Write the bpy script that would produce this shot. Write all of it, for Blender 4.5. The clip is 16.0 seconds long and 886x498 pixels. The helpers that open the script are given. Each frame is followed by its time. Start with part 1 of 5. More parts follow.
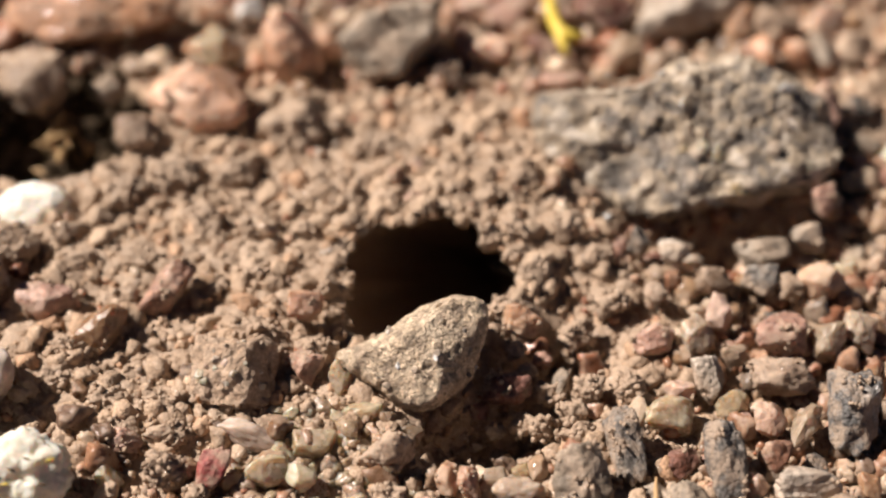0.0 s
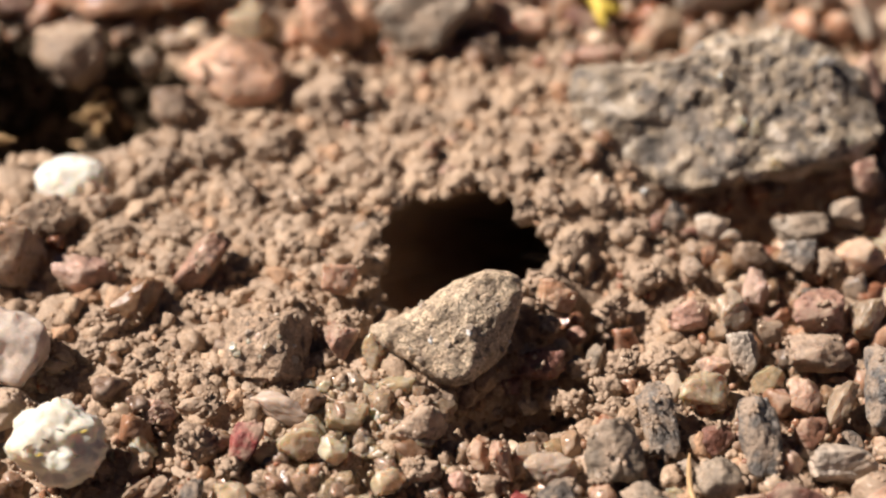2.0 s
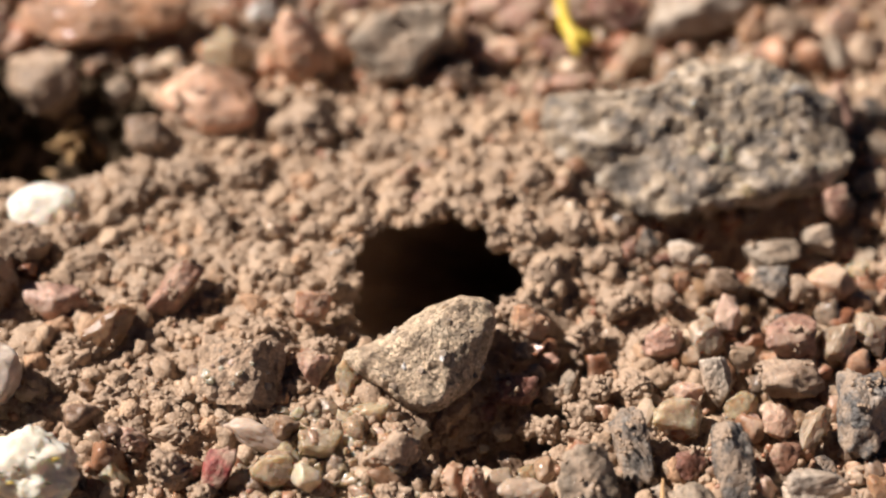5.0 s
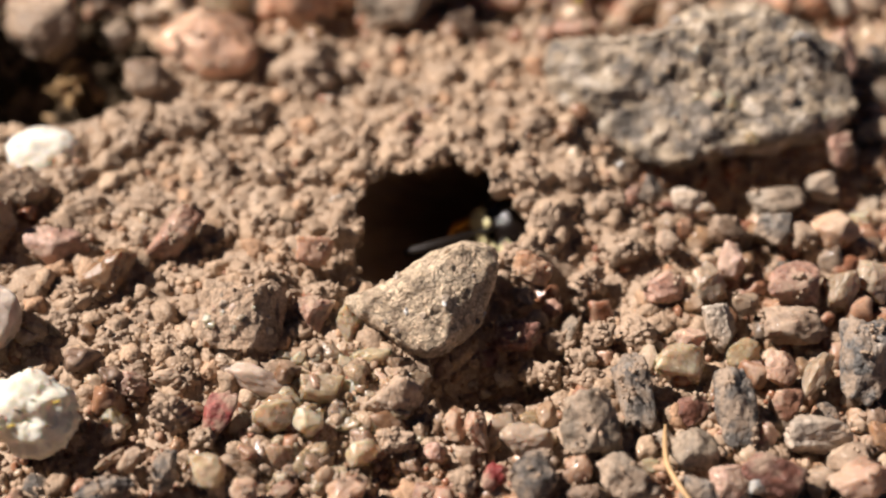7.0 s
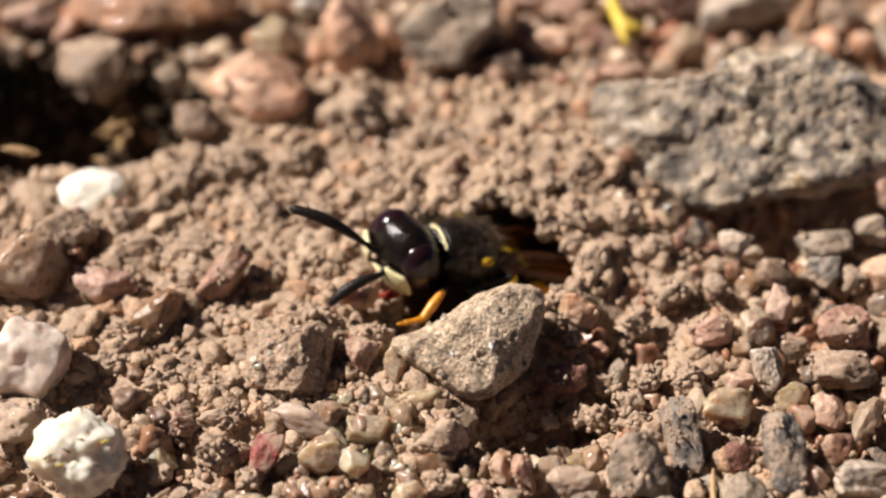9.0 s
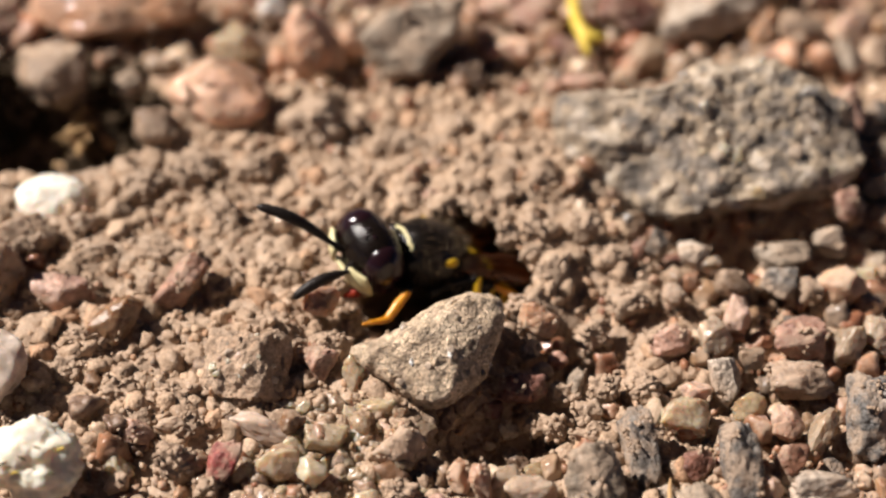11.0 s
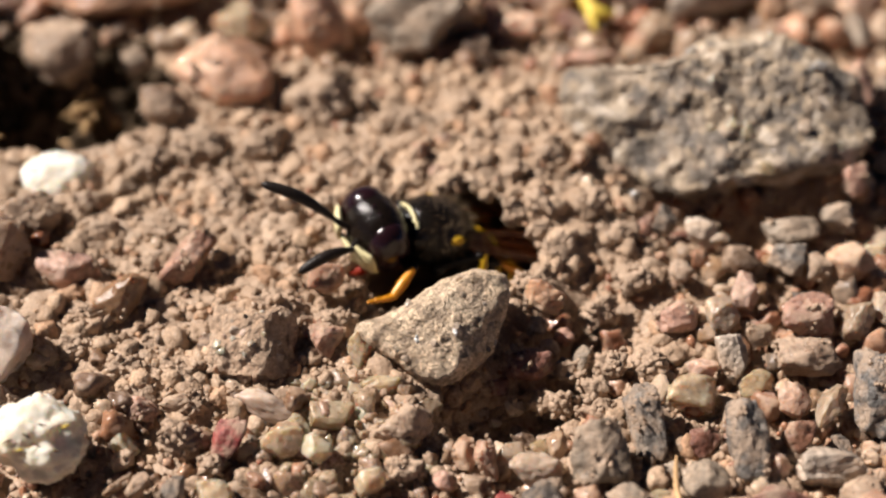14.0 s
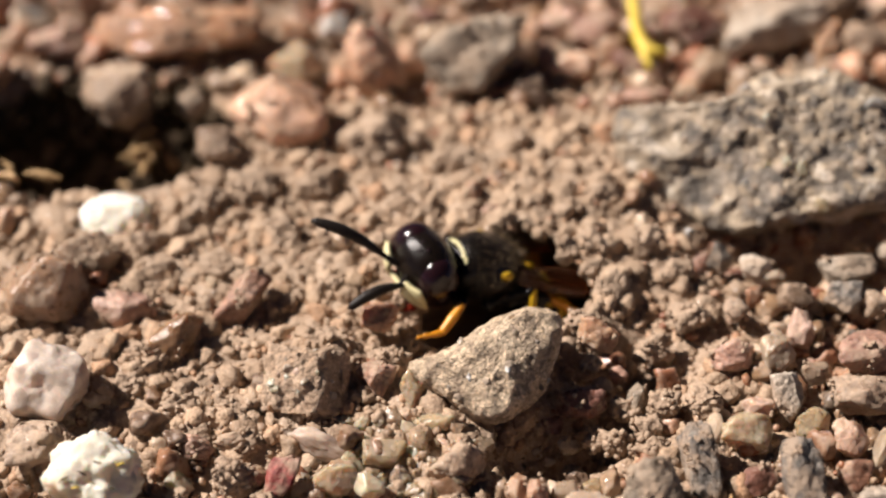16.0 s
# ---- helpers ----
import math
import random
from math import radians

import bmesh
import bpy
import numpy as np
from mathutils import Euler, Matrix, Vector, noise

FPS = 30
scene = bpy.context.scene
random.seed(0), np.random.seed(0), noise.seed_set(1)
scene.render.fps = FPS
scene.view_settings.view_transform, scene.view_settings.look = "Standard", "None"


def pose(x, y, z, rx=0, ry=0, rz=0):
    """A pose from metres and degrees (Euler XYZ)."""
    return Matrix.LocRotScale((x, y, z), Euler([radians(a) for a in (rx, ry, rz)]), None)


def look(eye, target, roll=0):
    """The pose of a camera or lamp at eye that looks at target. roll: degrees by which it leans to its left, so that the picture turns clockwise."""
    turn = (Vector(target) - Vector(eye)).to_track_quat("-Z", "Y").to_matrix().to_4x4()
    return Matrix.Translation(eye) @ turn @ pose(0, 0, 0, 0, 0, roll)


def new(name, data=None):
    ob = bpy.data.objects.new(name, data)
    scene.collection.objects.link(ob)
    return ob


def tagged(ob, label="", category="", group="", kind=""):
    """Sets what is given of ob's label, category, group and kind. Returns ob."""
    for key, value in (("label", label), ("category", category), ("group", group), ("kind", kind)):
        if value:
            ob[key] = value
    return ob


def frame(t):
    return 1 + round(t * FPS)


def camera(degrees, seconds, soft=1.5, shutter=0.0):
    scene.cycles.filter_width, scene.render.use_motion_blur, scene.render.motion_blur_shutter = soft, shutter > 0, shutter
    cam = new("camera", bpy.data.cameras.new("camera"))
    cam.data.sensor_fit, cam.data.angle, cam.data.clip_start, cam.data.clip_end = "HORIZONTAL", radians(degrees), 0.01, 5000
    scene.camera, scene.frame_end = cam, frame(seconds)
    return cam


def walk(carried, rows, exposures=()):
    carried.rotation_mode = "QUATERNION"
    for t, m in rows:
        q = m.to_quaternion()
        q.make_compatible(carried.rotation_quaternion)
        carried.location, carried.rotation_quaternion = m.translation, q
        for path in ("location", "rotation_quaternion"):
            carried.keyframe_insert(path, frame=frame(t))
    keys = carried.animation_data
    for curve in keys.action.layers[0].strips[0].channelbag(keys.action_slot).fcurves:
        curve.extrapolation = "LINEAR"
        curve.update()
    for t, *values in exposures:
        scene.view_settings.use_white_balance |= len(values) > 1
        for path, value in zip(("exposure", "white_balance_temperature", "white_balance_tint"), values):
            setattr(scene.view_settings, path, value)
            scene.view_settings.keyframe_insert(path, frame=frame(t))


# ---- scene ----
cam = camera(32.0, 16.0, soft=2.25)
cam.data.dof.use_dof = True
cam.data.dof.focus_distance = 0.0757
cam.data.dof.aperture_fstop = 23.0

# hand-held macro view, some 8 cm from the ground
PATH = [
    (0, pose(-0.000668, -0.058911, 0.059355, 45.010, -0.735, -0.791)),
    (0.2, pose(-0.000740, -0.058739, 0.059263, 44.610, -0.652, -0.591)),
    (0.3, pose(-0.000775, -0.058654, 0.059217, 44.397, -0.751, -0.631)),
    (0.5, pose(-0.000847, -0.058482, 0.059125, 43.581, -1.240, -0.989)),
    (0.7, pose(-0.000703, -0.058568, 0.059150, 43.900, -1.266, -0.998)),
    (0.8, pose(-0.000632, -0.058610, 0.059162, 43.802, -0.865, -0.608)),
    (1, pose(-0.000488, -0.058696, 0.059187, 43.709, -0.263, -0.017)),
    (1.2, pose(-0.000273, -0.058766, 0.059154, 43.707, -0.483, -0.195)),
    (1.3, pose(-0.000166, -0.058801, 0.059138, 43.944, -0.562, -0.254)),
    (1.5, pose(0.000049, -0.058871, 0.059105, 43.961, -0.624, -0.280)),
    (1.7, pose(0.000071, -0.058833, 0.059138, 43.449, -0.222, 0.078)),
    (1.8, pose(0.000081, -0.058814, 0.059154, 43.982, -0.057, 0.221)),
    (2, pose(0.000103, -0.058776, 0.059187, 44.068, 0.408, 0.639)),
    (2.2, pose(0.000199, -0.058900, 0.059164, 44.514, 0.837, 1.035)),
    (2.3, pose(0.000247, -0.058963, 0.059153, 44.639, 1.019, 1.205)),
    (2.5, pose(0.000343, -0.059087, 0.059130, 45.475, 0.802, 0.959)),
    (2.7, pose(0.000333, -0.059096, 0.059075, 45.371, 0.538, 0.668)),
    (2.8, pose(0.000327, -0.059101, 0.059048, 45.451, 0.660, 0.780)),
    (3, pose(0.000317, -0.059110, 0.058993, 45.070, 0.815, 0.912)),
    (3.2, pose(0.000352, -0.059172, 0.058908, 44.988, 0.751, 0.800)),
    (3.3, pose(0.000369, -0.059204, 0.058865, 44.621, 0.532, 0.557)),
    (3.5, pose(0.000404, -0.059266, 0.058780, 44.582, 0.283, 0.260)),
    (3.7, pose(0.000322, -0.059227, 0.058902, 44.527, -0.137, -0.146)),
    (3.8, pose(0.000282, -0.059207, 0.058964, 44.613, -0.245, -0.248)),
    (4, pose(0.000200, -0.059168, 0.059086, 45.369, -0.195, -0.184)),
    (4.2, pose(0.000480, -0.059056, 0.059246, 45.364, -0.019, -0.067)),
    (6.3, pose(-0.000164, -0.059318, 0.058282, 45.370, -0.366, 0.002)),
    (6.5, pose(0.000056, -0.059314, 0.058298, 44.636, 0.099, 0.376)),
    (6.7, pose(-0.000020, -0.059283, 0.058279, 44.549, -0.409, -0.065)),
    (6.8, pose(-0.000058, -0.059267, 0.058270, 44.161, -0.564, -0.186)),
    (7, pose(-0.000134, -0.059236, 0.058251, 43.729, -0.453, -0.025)),
    (7.2, pose(-0.000254, -0.059272, 0.058238, 44.245, -0.421, 0.051)),
    (7.3, pose(-0.000315, -0.059291, 0.058232, 44.615, -0.613, -0.115)),
    (7.5, pose(-0.000435, -0.059327, 0.058219, 44.929, -0.543, -0.001)),
    (7.7, pose(-0.000395, -0.059182, 0.058339, 44.436, -0.167, 0.402)),
    (7.8, pose(-0.000374, -0.059110, 0.058398, 44.414, -0.166, 0.417)),
    (8, pose(-0.000334, -0.058965, 0.058518, 44.025, -0.131, 0.485)),
    (8.2, pose(-0.000299, -0.059191, 0.058356, 44.727, 0.146, 0.764)),
    (8.3, pose(-0.000282, -0.059303, 0.058275, 45.076, 0.107, 0.728)),
    (8.5, pose(-0.000247, -0.059529, 0.058113, 45.495, 0.444, 1.068)),
    (8.7, pose(-0.000226, -0.059473, 0.058164, 45.095, 0.722, 1.383)),
    (8.8, pose(-0.000216, -0.059445, 0.058189, 45.049, 0.673, 1.350)),
    (9, pose(-0.000195, -0.059389, 0.058240, 45.374, 0.603, 1.313)),
    (9.2, pose(-0.000109, -0.059393, 0.058258, 45.325, 0.601, 1.378)),
    (9.3, pose(-0.000067, -0.059396, 0.058267, 45.195, 0.829, 1.645)),
    (9.5, pose(0.000019, -0.059400, 0.058285, 45.892, 0.699, 1.579)),
    (11.8, pose(-0.000062, -0.059254, 0.058311, 45.517, -0.946, 0.381)),
    (12, pose(0.000135, -0.059268, 0.058537, 46.399, -0.178, 1.009)),
    (12.2, pose(0.000209, -0.059263, 0.058419, 45.640, 0.344, 1.511)),
    (12.3, pose(0.000247, -0.059260, 0.058359, 45.794, 0.352, 1.496)),
    (12.5, pose(0.000321, -0.059255, 0.058241, 45.475, -0.072, 1.021)),
    (12.7, pose(0.000355, -0.059255, 0.058181, 45.339, -0.455, 0.611)),
    (12.8, pose(0.000371, -0.059255, 0.058151, 45.169, -0.369, 0.688)),
    (13, pose(0.000405, -0.059255, 0.058091, 44.741, -0.123, 0.910)),
    (13.2, pose(0.000461, -0.059231, 0.058056, 44.605, 0.438, 1.425)),
    (13.3, pose(0.000488, -0.059218, 0.058038, 44.928, 0.611, 1.576)),
    (13.5, pose(0.000544, -0.059194, 0.058003, 44.605, 0.446, 1.374)),
    (13.7, pose(0.000521, -0.059175, 0.057991, 45.065, -0.097, 0.896)),
    (13.8, pose(0.000510, -0.059166, 0.057985, 44.421, -0.075, 0.948)),
    (14, pose(0.000487, -0.059147, 0.057973, 44.849, -0.148, 0.937)),
    (14.2, pose(0.000376, -0.059034, 0.058030, 44.576, 0.148, 1.239)),
    (14.3, pose(0.000320, -0.058978, 0.058058, 44.177, 0.298, 1.391)),
    (14.5, pose(0.000209, -0.058865, 0.058115, 44.101, 0.472, 1.574)),
    (14.7, pose(0.000364, -0.058994, 0.058042, 45.599, 0.846, 1.922)),
    (14.8, pose(0.000441, -0.059059, 0.058005, 45.461, 0.964, 2.027)),
    (15, pose(0.000596, -0.059188, 0.057932, 45.391, 1.185, 2.224)),
    (15.2, pose(0.000678, -0.059192, 0.058041, 45.982, 0.793, 1.810)),
    (15.3, pose(0.000718, -0.059195, 0.058095, 45.878, 0.924, 1.936)),
    (15.5, pose(0.000800, -0.059199, 0.058204, 46.348, 1.316, 2.330)),
    (15.7, pose(0.000901, -0.059269, 0.058095, 46.247, 1.408, 2.349)),
    (15.8, pose(0.000951, -0.059304, 0.058040, 46.667, 1.330, 2.229)),
    (16, pose(0.001052, -0.059374, 0.057931, 46.434, 1.646, 2.483)),
]
walk(cam, PATH)

# ---- light ----
SUN_DIR = Vector((-0.66, 0.19, 0.72)).normalized()
sun_data = bpy.data.lights.new("sun", "SUN")
sun_data.energy, sun_data.angle, sun_data.color = 5.0, radians(0.55), (1.0, 0.905, 0.84)
sun = new("sun", sun_data)
sun.matrix_world = look(SUN_DIR * 2.0, (0, 0, 0))
sky_world = bpy.data.worlds.new("sky")
scene.world = sky_world
sky_world.use_nodes = True
sky_tex = sky_world.node_tree.nodes.new("ShaderNodeTexSky")
sky_tex.sky_type, sky_tex.sun_disc = "NISHITA", False
sky_tex.altitude, sky_tex.air_density, sky_tex.dust_density = 3000.0, 0.16, 0.3
sky_tex.sun_elevation = math.asin(SUN_DIR.z)
sky_tex.sun_rotation = math.atan2(SUN_DIR.x, SUN_DIR.y)
back = sky_world.node_tree.nodes["Background"]
back.inputs["Strength"].default_value = 0.05
sky_world.node_tree.links.new(sky_tex.outputs["Color"], back.inputs["Color"])
scene.view_settings.exposure = 0.78

MM = 0.001


# ---- materials ----
def material(name):
    m = bpy.data.materials.new(name)
    m.use_nodes = True
    return m, m.node_tree.nodes, m.node_tree.links, m.node_tree.nodes["Principled BSDF"]


def noise_node(nodes, links, vec, scale, detail=4.0, rough=0.6):
    n = nodes.new("ShaderNodeTexNoise")
    n.inputs["Scale"].default_value = scale
    n.inputs["Detail"].default_value = detail
    n.inputs["Roughness"].default_value = rough
    links.new(vec, n.inputs["Vector"])
    return n.outputs["Fac"]


def ramp_node(nodes, links, fac, stops):
    r = nodes.new("ShaderNodeValToRGB")
    e = r.color_ramp.elements
    while len(e) < len(stops):
        e.new(0.5)
    for k, (p, c) in zip(e, stops):
        k.position, k.color = p, (*c, 1.0)
    links.new(fac, r.inputs["Fac"])
    return r.outputs["Color"]


def mix_node(nodes, links, fac, a, b, mode="MIX"):
    m = nodes.new("ShaderNodeMix")
    m.data_type, m.blend_type = "RGBA", mode
    for value, slot in ((fac, 0), (a, 6), (b, 7)):
        if isinstance(value, (int, float)):
            m.inputs[slot].default_value = value
        elif isinstance(value, tuple):
            m.inputs[slot].default_value = (*value, 1.0)
        else:
            links.new(value, m.inputs[slot])
    return m.outputs[2]


def value_map(nodes, links, fac, lo, hi, a=0.0, b=1.0):
    m = nodes.new("ShaderNodeMapRange")
    links.new(fac, m.inputs["Value"])
    for slot, v in zip(("From Min", "From Max", "To Min", "To Max"), (lo, hi, a, b)):
        m.inputs[slot].default_value = v
    return m.outputs["Result"]


def bump_node(nodes, links, bsdf, height, strength, dist):
    b = nodes.new("ShaderNodeBump")
    b.inputs["Strength"].default_value = strength
    b.inputs["Distance"].default_value = dist
    links.new(height, b.inputs["Height"])
    links.new(b.outputs["Normal"], bsdf.inputs["Normal"])


SOIL_A, SOIL_B, SOIL_C = (0.41, 0.304, 0.218), (0.34, 0.245, 0.170), (0.47, 0.362, 0.268)


def soil_material(name, islands):
    m, nodes, links, bsdf = material(name)
    vec = nodes.new("ShaderNodeTexCoord").outputs["Object"]
    fine = noise_node(nodes, links, vec, 5200.0, 5.0, 0.7)
    broad = noise_node(nodes, links, vec, 260.0, 3.0, 0.6)
    col = ramp_node(nodes, links, broad, ((0.3, SOIL_B), (0.52, SOIL_A), (0.72, SOIL_C)))
    col = mix_node(nodes, links, value_map(nodes, links, fine, 0.3, 0.72), col, ramp_node(nodes, links, fine, ((0.35, (0.222, 0.148, 0.0962)), (0.7, (0.414, 0.311, 0.222)))))
    if islands:
        geo = nodes.new("ShaderNodeNewGeometry").outputs["Random Per Island"]
        tint = ramp_node(nodes, links, geo, ((0.0, (0.84, 0.81, 0.77)), (0.5, (1.02, 1.0, 0.97)), (0.86, (1.2, 1.17, 1.12)), (1.0, (1.15, 0.95, 0.8))))
        col = mix_node(nodes, links, 1.0, col, tint, "MULTIPLY")
    sand = nodes.new("ShaderNodeTexVoronoi")
    sand.inputs["Scale"].default_value = 6500.0
    links.new(vec, sand.inputs["Vector"])
    sep = nodes.new("ShaderNodeSeparateColor")
    links.new(sand.outputs["Color"], sep.inputs["Color"])
    tone = ramp_node(nodes, links, sep.outputs["Green"], ((0.0, (0.66, 0.6, 0.54)), (0.35, (0.95, 0.93, 0.9)), (0.8, (1.08, 1.06, 1.04)), (1.0, (1.5, 1.45, 1.4))))
    col = mix_node(nodes, links, 0.5, col, tone, "MULTIPLY")
    links.new(col, bsdf.inputs["Base Color"])
    links.new(value_map(nodes, links, sep.outputs["Blue"], 0.78, 0.88, 0.72, 0.16), bsdf.inputs["Roughness"])
    bsdf.inputs["Specular IOR Level"].default_value = 0.45
    height = nodes.new("ShaderNodeMath")
    height.operation = "SUBTRACT"
    links.new(fine, height.inputs[0])
    links.new(sand.outputs["Distance"], height.inputs[1])
    bump_node(nodes, links, bsdf, height.outputs[0], 0.5, 0.00010)
    return m


SOIL = soil_material("soil", False)
CRUMB = soil_material("soil_crumb", True)
DUST = soil_material("clinging_soil", False)


def grain_material(name, bright):
    """Small mineral grains, each with a colour of its own."""
    m, nodes, links, bsdf = material(name)
    vec = nodes.new("ShaderNodeTexCoord").outputs["Object"]
    geo = nodes.new("ShaderNodeNewGeometry").outputs["Random Per Island"]
    col = ramp_node(nodes, links, geo, (
        (0.0, (0.163, 0.0999, 0.0592)), (0.14, (0.34, 0.178, 0.107)), (0.28, (0.252, 0.104, 0.0592)), (0.42, (0.4, 0.274, 0.178)),
        (0.54, (0.148, 0.115, 0.0888)), (0.66, (0.326, 0.207, 0.118)), (0.76, (0.13, 0.095, 0.072)), (0.84, (0.429, 0.252, 0.163)), (0.94, (0.503, 0.4, 0.296))))
    col = mix_node(nodes, links, 1.0, col, (bright, bright, bright), "MULTIPLY")
    fine = noise_node(nodes, links, vec, 3000.0, 4.0, 0.65)
    dust = noise_node(nodes, links, vec, 900.0, 3.0, 0.6)
    col = mix_node(nodes, links, 0.55, col, ramp_node(nodes, links, fine, ((0.3, (0.5, 0.45, 0.4)), (0.7, (1.1, 1.04, 0.98)))), "MULTIPLY")
    col = mix_node(nodes, links, value_map(nodes, links, dust, 0.48, 0.64, 0.0, 0.7), col, SOIL_A)
    links.new(col, bsdf.inputs["Base Color"])
    links.new(value_map(nodes, links, dust, 0.44, 0.62, 0.2, 0.85), bsdf.inputs["Roughness"])
    bsdf.inputs["Subsurface Weight"].default_value = 0.25
    bsdf.inputs["Subsurface Radius"].default_value = (0.0006, 0.0004, 0.00025)
    bsdf.inputs["Subsurface Scale"].default_value = 1.0
    bump_node(nodes, links, bsdf, fine, 0.3, 0.0001)
    return m


GRAIN = grain_material("mineral_grain", 1.0)
PALE_GRAIN = grain_material("pale_mineral_grain", 1.4)


def stone_material(name, light, mid, dark, rough=0.6, grain=1800.0, dust=0.5, relief=0.6, clear=0.0, fleck=0.6, glass=0.0, bright=1.0):
    """Weathered mineral: three tones, crystal specks, a film of soil dust that lies in patches."""
    m, nodes, links, bsdf = material(name)
    vec = nodes.new("ShaderNodeTexCoord").outputs["Object"]
    rnd = nodes.new("ShaderNodeObjectInfo").outputs["Random"]
    shift = nodes.new("ShaderNodeVectorMath")
    shift.operation = "MULTIPLY_ADD"
    comb = nodes.new("ShaderNodeCombineXYZ")
    for k in range(3):
        links.new(rnd, comb.inputs[k])
    links.new(comb.outputs[0], shift.inputs[0])
    shift.inputs[1].default_value = (0.31, 0.17, 0.23)
    links.new(vec, shift.inputs[2])
    vec = shift.outputs[0]
    broad = noise_node(nodes, links, vec, grain * 0.28, 4.0, 0.62)
    fine = noise_node(nodes, links, vec, grain * 2.2, 5.0, 0.7)
    film = noise_node(nodes, links, vec, grain * 0.5, 5.0, 0.66)
    col = ramp_node(nodes, links, broad, ((0.30, dark), (0.5, mid), (0.68, light)))
    crystal = []
    for size, stops in ((grain, ((0.0, (0.55, 0.53, 0.5)), (0.5, (1.0, 1.0, 1.0)), (1.0, (1.4, 1.37, 1.32)))), (grain * 3.1, ((0.0, (0.42, 0.4, 0.38)), (0.3, (0.9, 0.88, 0.86)), (0.75, (1.1, 1.09, 1.07)), (1.0, (1.6, 1.55, 1.5))))):
        vor = nodes.new("ShaderNodeTexVoronoi")
        vor.inputs["Scale"].default_value = size
        links.new(vec, vor.inputs["Vector"])
        sep = nodes.new("ShaderNodeSeparateColor")
        links.new(vor.outputs["Color"], sep.inputs["Color"])
        col = mix_node(nodes, links, fleck, col, ramp_node(nodes, links, sep.outputs["Red"], stops), "MULTIPLY")
        crystal.append((vor, sep))
    col = mix_node(nodes, links, 0.5, col, ramp_node(nodes, links, fine, ((0.3, (0.55, 0.52, 0.5)), (0.7, (1.3, 1.28, 1.25)))), "MULTIPLY")
    tone = nodes.new("ShaderNodeHueSaturation")
    links.new(value_map(nodes, links, rnd, 0.0, 1.0, 0.56 * bright, 1.0 * bright), tone.inputs["Value"])
    links.new(value_map(nodes, links, rnd, 0.0, 1.0, 1.1, 0.85), tone.inputs["Saturation"])
    links.new(col, tone.inputs["Color"])
    film_fac = value_map(nodes, links, film, 0.59 - 0.3 * dust, 0.75 - 0.3 * dust, 0.0, 0.82)
    col = mix_node(nodes, links, film_fac, tone.outputs["Color"], SOIL_A)
    links.new(col, bsdf.inputs["Base Color"])
    matt = value_map(nodes, links, film_fac, 0.0, 0.8, rough + 0.16, 0.95)
    mica = value_map(nodes, links, crystal[1][1].outputs["Green"], 0.84, 0.90, 1.0, 0.24)
    gloss = nodes.new("ShaderNodeMath")
    gloss.operation = "MULTIPLY"
    links.new(matt, gloss.inputs[0])
    links.new(mica, gloss.inputs[1])
    links.new(gloss.outputs[0], bsdf.inputs["Roughness"])
    bsdf.inputs["Specular IOR Level"].default_value = 0.5
    bsdf.inputs["Transmission Weight"].default_value = glass
    if clear:
        bsdf.inputs["Subsurface Weight"].default_value = clear
        bsdf.inputs["Subsurface Radius"].default_value = (0.0014, 0.0009, 0.00055)
        bsdf.inputs["Subsurface Scale"].default_value = 1.0
    height = nodes.new("ShaderNodeMath")
    height.operation = "SUBTRACT"
    links.new(fine, height.inputs[0])
    links.new(value_map(nodes, links, crystal[1][0].outputs["Distance"], 0.0, 1.0, 0.0, 0.4), height.inputs[1])
    bump_node(nodes, links, bsdf, height.outputs[0], min(1.0, relief + 0.22), 0.00015)
    return m


def sand_material():
    """Clear and honey-coloured quartz sand."""
    m, nodes, links, bsdf = material("quartz_sand")
    vec = nodes.new("ShaderNodeTexCoord").outputs["Object"]
    geo = nodes.new("ShaderNodeNewGeometry").outputs["Random Per Island"]
    col = ramp_node(nodes, links, geo, ((0.0, (0.40, 0.29, 0.18)), (0.25, (0.52, 0.42, 0.29)), (0.5, (0.46, 0.30, 0.20)), (0.7, (0.56, 0.47, 0.35)), (0.85, (0.42, 0.25, 0.17)), (1.0, (0.60, 0.52, 0.42))))
    fine = noise_node(nodes, links, vec, 4000.0, 4.0, 0.65)
    col = mix_node(nodes, links, 0.5, col, ramp_node(nodes, links, fine, ((0.3, (0.6, 0.56, 0.52)), (0.7, (1.1, 1.07, 1.04)))), "MULTIPLY")
    links.new(col, bsdf.inputs["Base Color"])
    links.new(value_map(nodes, links, fine, 0.4, 0.6, 0.12, 0.5), bsdf.inputs["Roughness"])
    bsdf.inputs["Transmission Weight"].default_value = 0.4
    bsdf.inputs["Subsurface Weight"].default_value = 0.45
    bsdf.inputs["Subsurface Radius"].default_value = (0.0007, 0.0005, 0.0003)
    bsdf.inputs["Subsurface Scale"].default_value = 1.0
    bump_node(nodes, links, bsdf, fine, 0.35, 0.00008)
    return m


SAND = sand_material()


